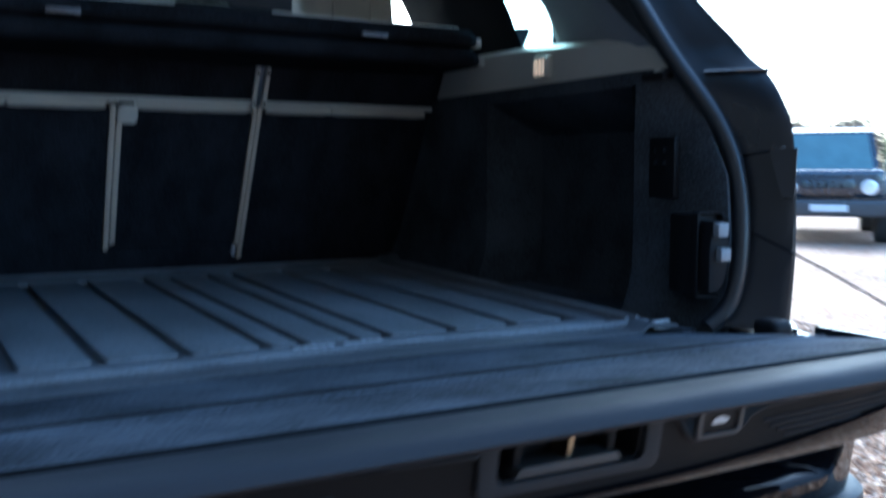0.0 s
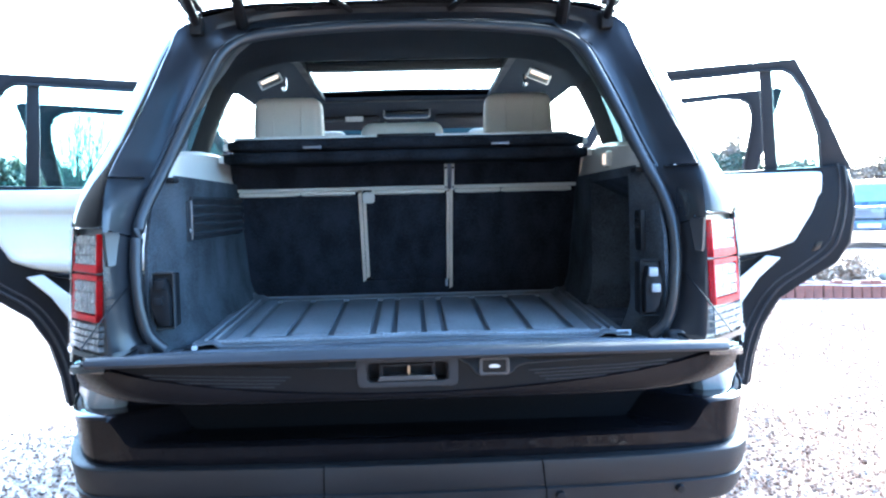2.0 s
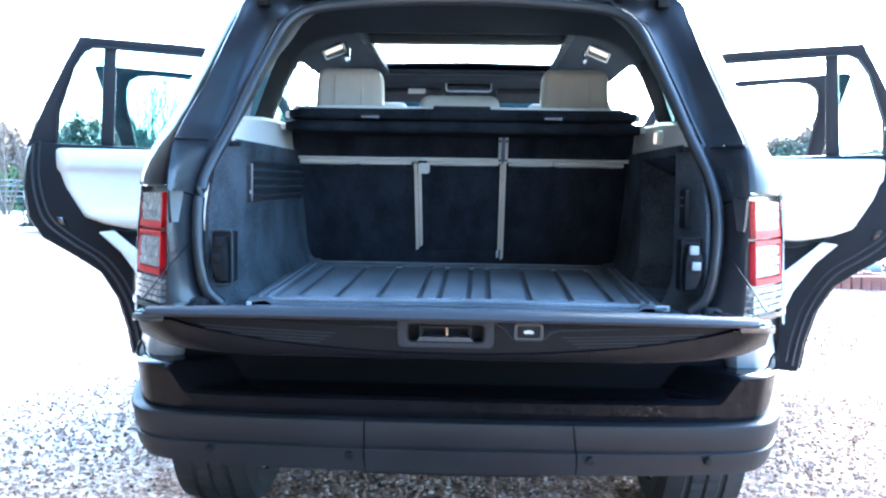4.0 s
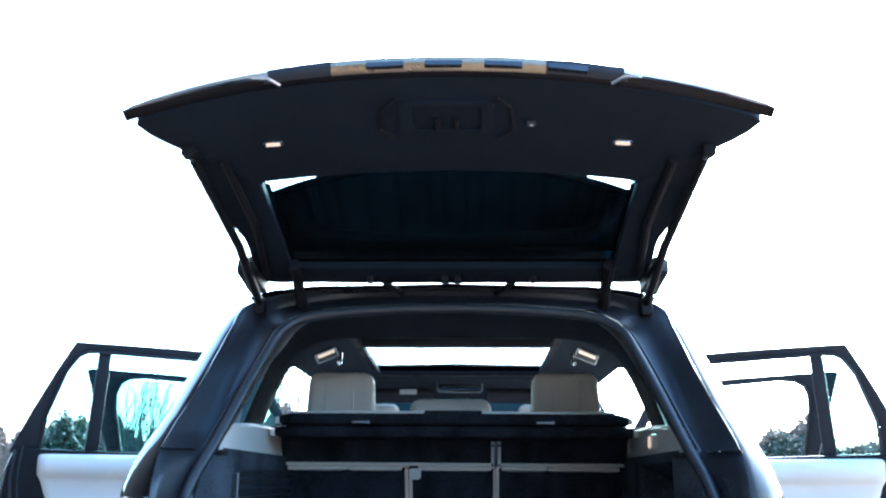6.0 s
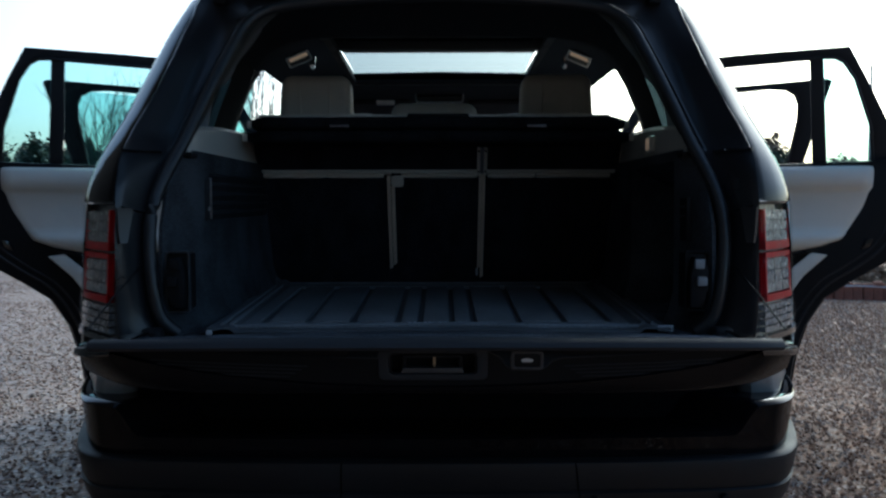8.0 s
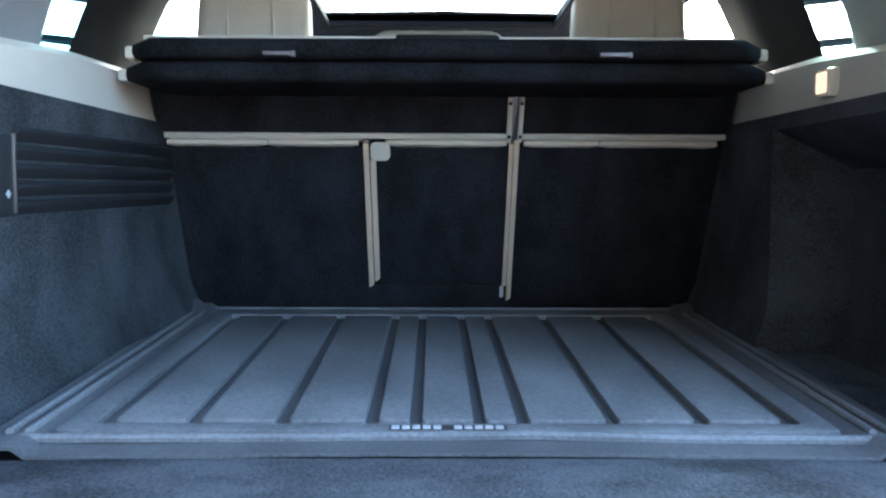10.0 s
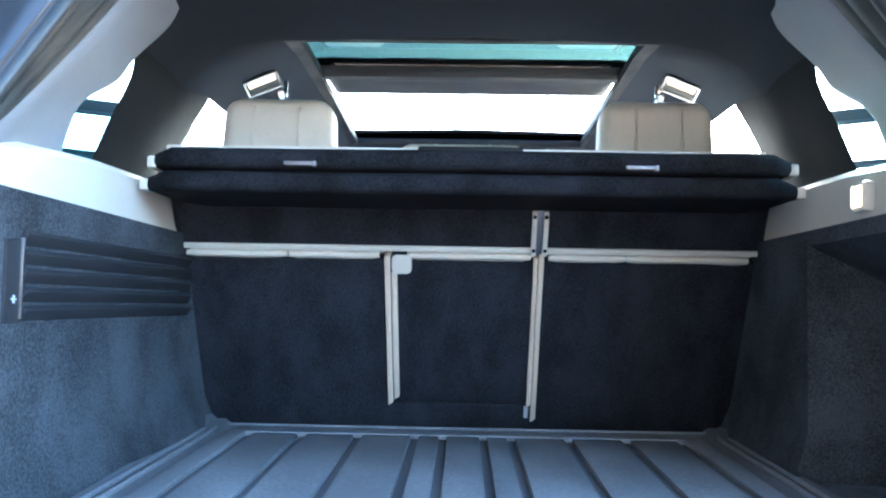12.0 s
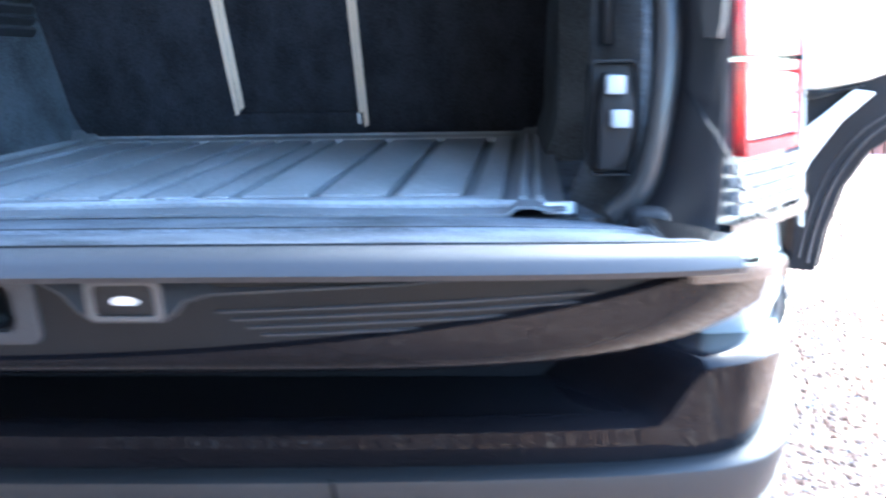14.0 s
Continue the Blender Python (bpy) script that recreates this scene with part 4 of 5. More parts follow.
# ---- upper tailgate, raised ----
upper = part("upper_tailgate", bmesh.new(), PAINT, car, "upper tailgate raised")
HINGE, ALONG, OUT = Vector((0, .30, 1.772)), Vector((0, -.975, .222)), Vector((0, .222, .975))


def gate(x, u, w):
    q = HINGE + ALONG * u + OUT * w
    return (x * .985 + .002, q.y, q.z)


def gate_end(x):
    return .985 - .080 * (abs(x) / .76) ** 3.0


side = [(.60, .03), (.610, .12), (.612, .20), (.607, .27), (.608, .32), (.626, .40), (.638, .52), (.648, .62), (.660, .72), (.669, .788), (.700, .803), (.722, .835), (.742, .880)]
outer = [(-x, u) for x, u in side] + [(x, gate_end(x) - .02) for x in (-.72, -.6, -.45, -.3, -.15, 0, .15, .3, .45, .6, .72)] + side[::-1] + [(.3, .02), (-.3, .02)]


def toward(p):
    x, u = p
    return (max(-.50, min(.50, x * .82)), max(.13, min(.637 - .022 * (abs(x) / .5) ** 2, u)))


def bulged(x, u, w):
    return gate(x, u, w + .085 * max(0, u) ** 2 * (1 - (abs(x) / .8) ** 2))


part("gate_lining", ring(outer, [toward(p) for p in outer], bulged, -.01, .012, .004), GATE_LINING, upper, "black plastic inner lining", 50)
o2 = [(x * .996, u) for x, u in outer]
part("gate_skin", ring(o2, [toward(p) for p in outer], bulged, .022, .05), PAINT, upper, "dark painted outer skin", 50)
tip = [(x, gate_end(x) + .005) for x in np.linspace(-.768, .768, 25)]
part("gate_lower_edge", loft([[bulged(x, u - .026, -.010 + .014 * (abs(x) / .77) ** 4), bulged(x, u, -.004 + .014 * (abs(x) / .77) ** 4), bulged(x, u + .006, .016 - .004 * (abs(x) / .77) ** 8), bulged(x, u - .012, .034 - .018 * (abs(x) / .77) ** 8)] for x, u in tip]), PAINT, upper, "dark painted lower edge", 60)
part("rear_glass", loft([[bulged(x, u, .03) for x in np.linspace(-.52, .52, 9)] for u in (.11, .3, .5, .68)]), BACK_GLASS, upper, "tinted rear window")
# spoiler over the glass
rows = []
for x in np.linspace(-.60, .60, 25):
    ue = .50 - .53 * x * x
    rows.append([bulged(x, -.04, .02), bulged(x, .02, .085), bulged(x, ue * .6, .135), bulged(x, ue, .130), bulged(x, ue - .02, .115), bulged(x, .12, .06), bulged(x, -.04, .02)])
part("spoiler", loft(rows, False, False), PAINT, upper, "dark roof spoiler", 50)
part("spoiler_lining", loft([[bulged(x, .10, .04), bulged(x, .485 - .53 * x * x, .110)] for x in np.linspace(-.59, .59, 21)]), GLOSS, upper)
for s in (-1, 1):
    lampb = part("gate_lamp", prism(rounded(.436 * s - .025, .436 * s + .025, 0.760, .775, .006), lambda a, b, w: bulged(a, b, w), -.016, -.006, .002), CHROME, upper, "small bright lamp")
    part("gate_lamp_lens", prism(rounded(.436 * s - .018, .436 * s + .018, 0.763, .772, .004), lambda a, b, w: bulged(a, b, w), -.019, -.012), LAMP_ON, lampb, "warm lens")
    part("light_finisher", tube([bulged(x * s, gate_end(x) + .010, .006 + .008 * (x / .77) ** 4) for x in (.41, .46, .52, .58, .64, .70, .75)], [.0085, .0085, .008, .007, .006, .005, .003], 6), CHROME, upper, "thin bright edge trim")
    part("handle_panel", tube([bulged(x * s, u, -.012) for x, u in ((.12, .905), (.155, .87), (.165, .80), (.13, .765))], .004, 6), BLACK_PLASTIC, upper)
    part("lining_rib", tube([bulged(.585 * s, .10, -.015), bulged(.555 * s, .40, -.02), bulged(.57 * s, .72, -.018)], .012, 8), BLACK_PLASTIC, upper)
    # hinge arm and struts
    part("hinge_arm", tube([(.485 * s, .345, 1.70), (.487 * s, .31, 1.735), (.487 * s, .27, 1.765), gate(.487 * s, .16, -.012)], .019, 8), BLACK_PLASTIC, upper, "black hinge arm")
    strut = part("gas_strut", tube([(.615 * s, .31, 1.70), gate(.624 * s, .30, -.024), gate(.639 * s, .745, -.013)], [.014, .014, .011], 10), BLACK_PLASTIC, upper, "black lifting strut")
    part("strut_rod", tube([gate(.624 * s, .30, -.024), gate(.640 * s, .765, -.011)], .007, 8), SATIN, strut)
    part("strut_socket", moved(box(-.016, .016, -.02, .02, -.012, .014, .005), Matrix.Translation(gate(.643 * s, .770, -.008))), BLACK_PLASTIC, strut)
    part("strut_foot", box(.615 * s - .018, .615 * s + .018, .285, .34, 1.67, 1.725, .006), BLACK_PLASTIC, strut)
    part("wiring_hose", tube(spline([(.149 * s - .008, .345, 1.745), (.174 * s - .008, .315, 1.758), (.209 * s - .008, .275, 1.774), (.239 * s - .008, .24, 1.79)], 6), [.0105 if k % 2 else .0085 for k in range(19)], 8), BLACK_PLASTIC, upper, "black corrugated wiring hose")
    part("side_seal", prism([(.60, .0), (.66, -.02), (.668, .15), (.62, .18)], lambda a, b, w: gate(a * s, b, w), -.035, .01, .006), BLACK_PLASTIC, upper)
    for x in (.255, .02):
        part("lining_clip", box(x * s - .010, x * s + .010, .225, .262, 1.760, 1.80, .004), BLACK_PLASTIC, upper)
part("closing_button", prism(rounded(.196, .218, .812, .826, .003), bulged, -.016, -.006, .002), GREY_PLASTIC, upper, "small closing button")
part("button_mark", prism([(.202, .817), (.212, .817), (.210, .821), (.204, .821)], bulged, -.0172, -.0155), WHITE_PAD, upper)
pull = part("pull_handle", ring(rounded(-.115, .115, .785, .895, .02), rounded(-.085, .085, .800, .880, .015), bulged, -.018, -.004, .003), GATE_LINING, upper, "recessed pull handle")
for x in (-.028, .018):
    part("handle_rib", prism([(x, .800), (x + .012, .800), (x + .012, .835), (x, .835)], bulged, -.020, -.008, .003), BLACK_PLASTIC, pull)


def finisher(x0, x1):
    return loft([[bulged(x, gate_end(x) - .002, -.010), bulged(x, gate_end(x) + .012, -.006), bulged(x, gate_end(x) + .015, .010), bulged(x, gate_end(x) + .008, .018)] for x in np.linspace(x0, x1, 9)])


# Warm reflection is coloured into the middle length; the ends stay dark grey.
fin = part("plate_finisher", finisher(-.263, .232), WARM_METAL, upper, "bright finisher strip, tinted with a warm reflection", 60)
for x0, x1 in ((-.42, -.2635), (.2325, .42)):
    part("finisher_end", finisher(x0, x1), EDGE_PLASTIC, fin, "dark grey finisher end", 60)
for s in (-1, 1):
    part("finisher_bevel", tube([bulged(.385 * s, gate_end(.385) - .012, -.010), bulged(.41 * s, gate_end(.41) + .010, -.006), bulged(.45 * s, gate_end(.45) + .012, .0)], .005, 6), CHROME, fin, "bright bevelled end")
for x0, x1 in ((-.182, -.095), (-.047, .040), (.090, .178), (.236, .327)):
    part("lamp_slot", prism([(x0, gate_end(x0) + .004), (x1, gate_end(x1) + .004), (x1, gate_end(x1) + .0145), (x0, gate_end(x0) + .0145)], bulged, -.008, .007, .002), GLOSS, fin)

# ---- rear lamps ----
for s in (-1, 1):
    lamp = part("tail_lamp", bmesh.new(), LAMP_BACK, car, "red and clear rear lamp cluster")
    PLAN = spline([(.777, -.152, 0), (.808, -.117, 0), (.846, -.070, 0), (.887, -.018, 0), (.925, .036, 0), (.952, .098, 0), (.965, .17, 0)], 4)

    def cluster(t, z, w):
        """Round the corner of the car: t from 0 (inner) to 1 (outer), height, and w outwards."""
        k = t * (len(PLAN) - 1)
        i = min(int(k), len(PLAN) - 2)
        p = PLAN[i].lerp(PLAN[i + 1], k - i)
        d = PLAN[i + 1] - PLAN[i]
        n = Vector((-d.y, d.x, 0)).normalized() * -1
        lean = (z - .79) * .12
        return ((p.x + n.x * w - lean * .06) * s, p.y + n.y * w + lean, z)

    def patch(t0, t1, z0, z1, w0, w1, n=7):
        rows = []
        for t in np.linspace(t0, t1, n):
            rows.append([cluster(t, z0, w0), cluster(t, z1, w0), cluster(t, z1, w1), cluster(t, z0, w1)])
        return loft(rows, True, True)

    part("housing", patch(0, 1, .785, 1.107, -.03, -.02, 12), LAMP_BACK, lamp)
    for z0, z1 in ((.866, .985), (.992, 1.092)):
        low = z0 < .9
        bm = patch(.165, .187, z0, z1, -.02, -.004)
        join(bm, patch(.635, .680, z0, z1, -.02, -.004))
        join(bm, patch(.165, .680, z0, z0 + (.016 if low else .020), -.019, -.003))
        if low:
            join(bm, patch(.165, .680, z1 - .013, z1, -.019, -.003))
        part("red_lens", bm, RED_LENS, lamp, "red lens frame", 30)
        block = part("clear_block", patch(.193, .632, z0 + .021, z1 - (.015 if low else .002), -.021, -.012), LAMP_BACK, lamp, "clear reflector block")
        zb, hb = z0 + .021, (z1 - z0 - (.036 if low else .022)) / 3
        for i in range(3):
            for k in range(3):
                part("reflector", patch(.197 + i * .145, .197 + i * .145 + .137, zb + k * hb, zb + k * hb + hb - .003, -.013, -.005, 3), CLEAR_LENS, block)
    for k in range(4):
        part("clear_bar", patch(.13, .74, .792 + k * .0175, .805 + k * .0175, -.02, -.005), CLEAR_LENS, lamp, "clear horizontal bar")
    part("side_reflector", patch(.70, .93, .80, 1.09, -.02, -.008), CLEAR_LENS, lamp, "clear side lens")
    part("lamp_cover", loft([[cluster(t, z, .002) for z in (.787, .9, 1.0, 1.104)] for t in np.linspace(0.02, 1, 14)]), LENS_SKIN, lamp, "clear cover")
    part("chrome_edge", patch(.93, 1.0, .73, 1.108, .0, .004), CHROME, lamp, "bright edge")
    part("lamp_sill", patch(0, 1, .772, .786, -.03, .002, 12), GLOSS, lamp)

# ---- bumper ----
bumper = part("rear_bumper", bmesh.new(), PAINT, car, "dark rear bumper with grey lower half")
plan = [(0, -.350), (.15, -.349), (.30, -.346), (.45, -.340), (.57, -.332), (.64, -.325), (.66, -.322), (.675, -.3195), (.69, -.317), (.705, -.314), (.72, -.310), (.74, -.303), (.76, -.294), (.782, -.278), (.805, -.250), (.826, -.215), (.848, -.165), (.876, -.085), (.91, .03), (.935, .16), (.945, .36)]
full = [(-x, y) for x, y in plan[:0:-1]] + plan


def lip(x):
    t = min(1, max(0, (abs(x) - .655) / .065))
    return 0.601 + .064 * t * t * (3 - 2 * t)


def inward(x, y, d):
    n = Vector((x * 1.1, y - .62, 0)).normalized()
    return (x - n.x * d, y - n.y * d)


def band(levels):
    rows = []
    for x, y in full:
        row = []
        for d, z in levels(x):
            a, b = inward(x, y, d)
            row.append((a, b, z))
        rows.append(row)
    return loft(rows)


part("painted_band", band(lambda x: [(.20, lip(x) - .004), (.03, lip(x) + .002), (.008, lip(x)), (-.003, lip(x) - .008), (.0, lip(x) - .016), (.011, .56), (.014, .547)]), PAINT, bumper, "glossy dark painted band", 50)
part("grey_band", band(lambda x: [(.016, .548), (-.006, .546), (-.012, .541), (-.013, .533), (-.003, .482), (.002, .475)]), BUMPER_GREY, bumper, "dark grey textured plastic", 40)
part("lower_band", band(lambda x: [(.002, .475), (-.004, .471), (.006, .436), (.016, .418 - .010 * (1 - min(1, abs(x) / .8) ** 2)), (.09, .412)]), BUMPER_GREY, bumper, "grey plastic lower edge", 40)


def bumper_at(x, d, z):
    """A point of the bumper's face, d inside it."""
    y = float(np.interp(abs(x), [p[0] for p in plan], [p[1] for p in plan]))
    a, b = inward(x, y, d)
    return (a, b, z)


for xa, xb in ((-.205, -.212), (.298, .318)):
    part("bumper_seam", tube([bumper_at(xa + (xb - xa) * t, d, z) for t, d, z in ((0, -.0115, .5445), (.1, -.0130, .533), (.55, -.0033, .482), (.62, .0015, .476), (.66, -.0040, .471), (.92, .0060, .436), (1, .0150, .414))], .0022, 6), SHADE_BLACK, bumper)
for x in (-.60, -.245, .345, .635):
    part("parking_sensor", disc(bumper_at(x, -.001, .456), (x * .35, -1, -.3), .0105, .010, 14, .002), BLACK_PLASTIC, bumper, "round parking sensor")
for s in (-1, 1):
    part("corner_infill", prism([(.715, -.185), (.735, -.212), (.785, -.212), (.812, -.180), (.850, -.095), (.890, -.006), (.918, .06), (.715, .06)], lambda a, b, w: (a * s * (1 - .02 * (w - .65) / .12), b, w), .650, .776, .008), INFILL, bumper, "satin grey corner infill")
# Panel fills the gap above the bumper, its shade painted in.
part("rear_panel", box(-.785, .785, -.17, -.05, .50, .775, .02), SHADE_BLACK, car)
part("tow_cover", box(-.25, .25, -.18, .05, .345, .43, .03), BLACK_PLASTIC, car, "black underbody panel")

# ---- wheels ----
for s in (-1, 1):
    for y in (.80, 3.72):
        r, w = .385, .275
        wheel = part("wheel", bmesh.new(), TYRE, car)
        cx = .838 * s
        rows = []
        for k in range(145):
            a = 6.2832 * k / 144
            cut = .007 if k % 3 == 0 else 0     # cross grooves of the tread
            rows.append([(cx + dx, y + (rr - (cut if rr > .38 else 0)) * math.cos(a), GZ + r + (rr - (cut if rr > .38 else 0)) * math.sin(a)) for dx, rr in ((-w / 2, .27), (-w / 2 - .008, .33), (-w / 2 + .012, .372), (-.07, .385), (-.062, .374), (-.052, .374), (-.045, .386), (-.005, .386), (0, .375), (.008, .386), (.045, .386), (.052, .374), (.062, .374), (.07, .385), (w / 2 - .012, .372), (w / 2 + .008, .33), (w / 2, .27))])
        part("tyre", loft(rows), TYRE, wheel, "black road tyre", 30)
        part("rim", loft([[(cx + dx * s, y + rr * math.cos(6.2832 * k / 40), GZ + r + rr * math.sin(6.2832 * k / 40)) for dx, rr in ((-.12, .27), (-.10, .24), (.09, .25), (.125, .272))] for k in range(41)]), RIM, wheel, "silver alloy rim", 40)
        for k in range(5):
            sp = box(-.02, .02, -.035, .035, .04, .25, .01)
            part("spoke", moved(sp, Matrix.Translation((cx + .10 * s, y, GZ + r)) @ Matrix.Rotation(6.2832 * k / 5, 4, 'X')), RIM, wheel)
        part("hub", disc((cx, y, GZ + r), (s, 0, 0), .06, .12, 20, .006), RIM, wheel)
    # dark liner over each wheel
    for y in (.80, 3.72):
        rows = [[(x * s, y + .44 * math.cos(radians(a)), .325 + .44 * math.sin(radians(a))) for x in (.62, .93)] for a in range(-10, 191, 10)]
        part("wheel_liner", shell(loft(rows), .01), BLACK_PLASTIC, car)

# ---- open doors ----
CARD_EDGE = [(.86, .72), (.885, .86), (.93, .98), (1.04, 1.07), (1.16, 1.11), (1.275, 1.115)]
CARD_SWELL = [(.86, .058), (.872, .085), (.90, .108), (.935, .112), (.955, .100), (.968, .078), (1.0, .068), (1.08, .064), (1.14, .068), (1.160, .076), (1.172, .092), (1.21, .100), (1.25, .094), (1.268, .078), (1.275, .055)]


def lining_card(f):
    """The inside of a rear door: a rolled top, a hollow middle and a swell for the arm."""
    rows = []
    for z, w in CARD_SWELL:
        e = float(np.interp(z, [p[0] for p in CARD_EDGE], [p[1] for p in CARD_EDGE]))
        lift = .015
        rows.append([f(a, z + lift * (a - .6) * (1 if 1.1 < z < 1.2 else 0), -w * k) for a, k in ((.06, .5), (.075, 1), (.3, 1), (.55, 1), (.8 * e, 1), (e - .05, .97), (e - .02, .86), (e - .005, .66), (e, .45))])
    return loft(rows)


def door(s, hy, prof_pts, main, quarter, card, pocket, tinted, name_label):
    """A swung-open door. prof_pts: its outline as (distance from the hinge, height)."""
    ang = radians(25.4)
    ax, ay = math.cos(ang), -math.sin(ang)

    def f(a, b, w):
        a *= 1.035 if s > 0 else 1.05
        bow = .05 * (1 - ((b - .85) / .75) ** 2) - max(0, b - 1.27) * .22
        return ((.955 + a * ax + (-ay) * (w + bow) * 1.0) * s * 1.0, hy + a * ay + ax * (w + bow), b)
    d = part("door", bmesh.new(), PAINT, car, name_label)
    lower_pts = prof_pts["low"]
    part("door_skin", prism(lower_pts, f, .03, .055, .008), PAINT, d, "dark painted outer panel")
    inset = [(a - .006 if a > .5 else a + .006, b) for a, b in lower_pts]
    part("door_shell", prism(inset, f, -.05, .03, .012), BLACK_PLASTIC, d, "dark inner door edge")
    for nm, pts in prof_pts["frame"]:
        part(nm, prism(pts, f, -.02, .03, .006), DARK_TRIM, d, "dark window frame")
    for nm, pts in prof_pts["seal"]:
        part(nm, tube([f(a, b, -.026) for a, b in pts], .008, 6), SEAL, d)
    for k, pts in enumerate(main):
        if tinted:
            part("window_pane", prism(pts, f, .004, .008), GLASS, d, "tinted window pane")
    for pts in quarter:
        part("quarter_pane", prism(pts, f, .004, .008), GLASS, d, "tinted quarter pane")
    if prof_pts["low"] is REAR_LOW:
        for k, o in enumerate((.0, .028)):
            edge = [(1.205, 1.29), (1.215, 1.15), (1.195, 1.0), (1.15, .895), (1.04, .80), (.93, .72), (.855, .62), (.80, .50), (.765, .36), (.75, .25)]
            part("door_seal", tube(spline([f(a - o, b + o * .6, -.052) for a, b in edge], 4), .007 - .002 * k, 6), SEAL, d, "raised rubber door seal")
    if card is REAR_CARD:
        c = part("door_card", lining_card(f), DOOR_CARD, d, "ivory leather door lining", 50)
        part("card_seam", tube([f(a, 1.158 + .02 * a, -.071) for a in (.08, .3, .5, .7, .9, 1.08)], .003, 6), LEATHER, c)
    else:
        c = part("door_card", prism(card, f, -.085, -.045, .012), DOOR_CARD, d, "ivory leather door lining")
        part("card_roll", tube(spline([f(a, b, -.086) for a, b in pocket["roll"]], 4), .012, 8), LEATHER, c)
        part("armrest", prism(pocket["arm"], f, -.135, -.08, .02, 3), LEATHER, c, "ivory armrest")
    part("pocket_dark", prism(pocket["dark"], f, -.088, -.07, .004), GLOSS, c, "dark lower pocket")
    part("pocket_lip", prism(pocket["low"], f, -.10, -.05, .012), DOOR_CARD, c, "ivory lower pocket")
    part("latch", prism(pocket["latch"], f, -.058, -.03, .004), GLOSS, d, "black door latch")
    return d


REAR_LOW = [(0, .22), (.78, .22), (.80, .36), (.845, .52), (.92, .65), (1.04, .74), (1.175, .83), (1.235, .93), (1.255, 1.08), (1.245, 1.20), (1.215, 1.30), (1.18, 1.30), (0, 1.27)]
REAR = {"low": REAR_LOW,
        "frame": [("window_frame_top", [(.25, 1.742), (.98, 1.765), (1.005, 1.80), (.6, 1.796), (.25, 1.786)]),
                  ("window_frame_rear", [(.90, 1.760), (1.005, 1.80), (1.075, 1.66), (1.16, 1.47), (1.235, 1.28), (1.09, 1.28), (1.105, 1.42), (1.03, 1.66), (.985, 1.735), (.95, 1.757)]),
                  ("window_bar", [(.855, 1.27), (.915, 1.27), (.90, 1.765), (.845, 1.765)])],
        "seal": [("frame_seal", [(.25, 1.738), (.90, 1.756), (.95, 1.753), (.985, 1.732), (1.03, 1.66), (1.095, 1.45), (1.105, 1.29)])]}
REAR_MAIN = [[(.02, 1.27), (.85, 1.27), (.845, 1.76), (.02, 1.735)]]
REAR_QUARTER = [[(.915, 1.28), (1.09, 1.28), (1.105, 1.42), (1.03, 1.66), (.97, 1.755), (.90, 1.76)]]
REAR_CARD = [(.06, .84), (.72, .86), (.86, .885), (.98, .93), (1.07, 1.04), (1.11, 1.16), (1.115, 1.275), (.06, 1.265)]
REAR_POCKET = {"roll": [(.1, 1.155), (.5, 1.16), (.9, 1.175), (1.10, 1.19)], "arm": [(.12, .93), (.70, .94), (.88, .975), (.86, 1.0), (.70, 1.0), (.12, .99)],
               "dark": [(.1, .82), (.74, .835), (.90, .885), (.80, .87), (.1, .865)], "low": [(.1, .40), (.66, .42), (.74, .62), (.83, .76), (.93, .86), (.86, .87), (.70, .72), (.1, .64)],
               "latch": [(1.06, .885), (1.10, .90), (1.115, .94), (1.08, .935)]}
FRONT = {"low": [(0, .22), (1.12, .22), (1.18, .40), (1.20, .80), (1.21, 1.10), (1.20, 1.28), (0, 1.25)],
         "frame": [("window_frame_top", [(.30, 1.64), (.62, 1.733), (1.12, 1.758), (1.345, 1.79), (.62, 1.765), (.30, 1.68)]),
                   ("window_frame_rear", [(1.13, 1.28), (1.205, 1.28), (1.37, 1.78), (1.345, 1.79), (1.05, 1.757), (1.14, 1.748), (1.185, 1.72), (1.205, 1.67), (1.20, 1.58)]),
                   ("window_frame_front", [(.02, 1.25), (.08, 1.25), (.34, 1.64), (.30, 1.68)])],
         "seal": [("frame_seal", [(.62, 1.728), (1.05, 1.752), (1.14, 1.742), (1.185, 1.712), (1.203, 1.66), (1.20, 1.58), (1.135, 1.29)])]}
FRONT_MAIN = [[(.08, 1.26), (1.16, 1.28), (1.235, 1.65), (1.18, 1.74), (.62, 1.715), (.34, 1.64)]]
FRONT_CARD = [(.06, .50), (1.05, .50), (1.12, .9), (1.15, 1.26), (.06, 1.245)]
FRONT_POCKET = {"roll": [(.1, 1.16), (.5, 1.165), (1.1, 1.17)], "arm": [(.12, .93), (.9, .95), (.9, 1.0), (.12, .99)], "dark": [(.1, .82), (.9, .83), (.9, .86), (.1, .86)], "low": [(.1, .52), (.9, .52), (.95, .66), (.1, .66)], "latch": [(1.15, .9), (1.18, .9), (1.18, .95), (1.15, .95)]}
for s in (-1, 1):
    door(s, 2.36, REAR, REAR_MAIN, REAR_QUARTER, REAR_CARD, REAR_POCKET, s < 0, "rear passenger door swung wide open")
    door(s, 3.50, FRONT, FRONT_MAIN, [], FRONT_CARD, FRONT_POCKET, s < 0, "front door swung wide open")

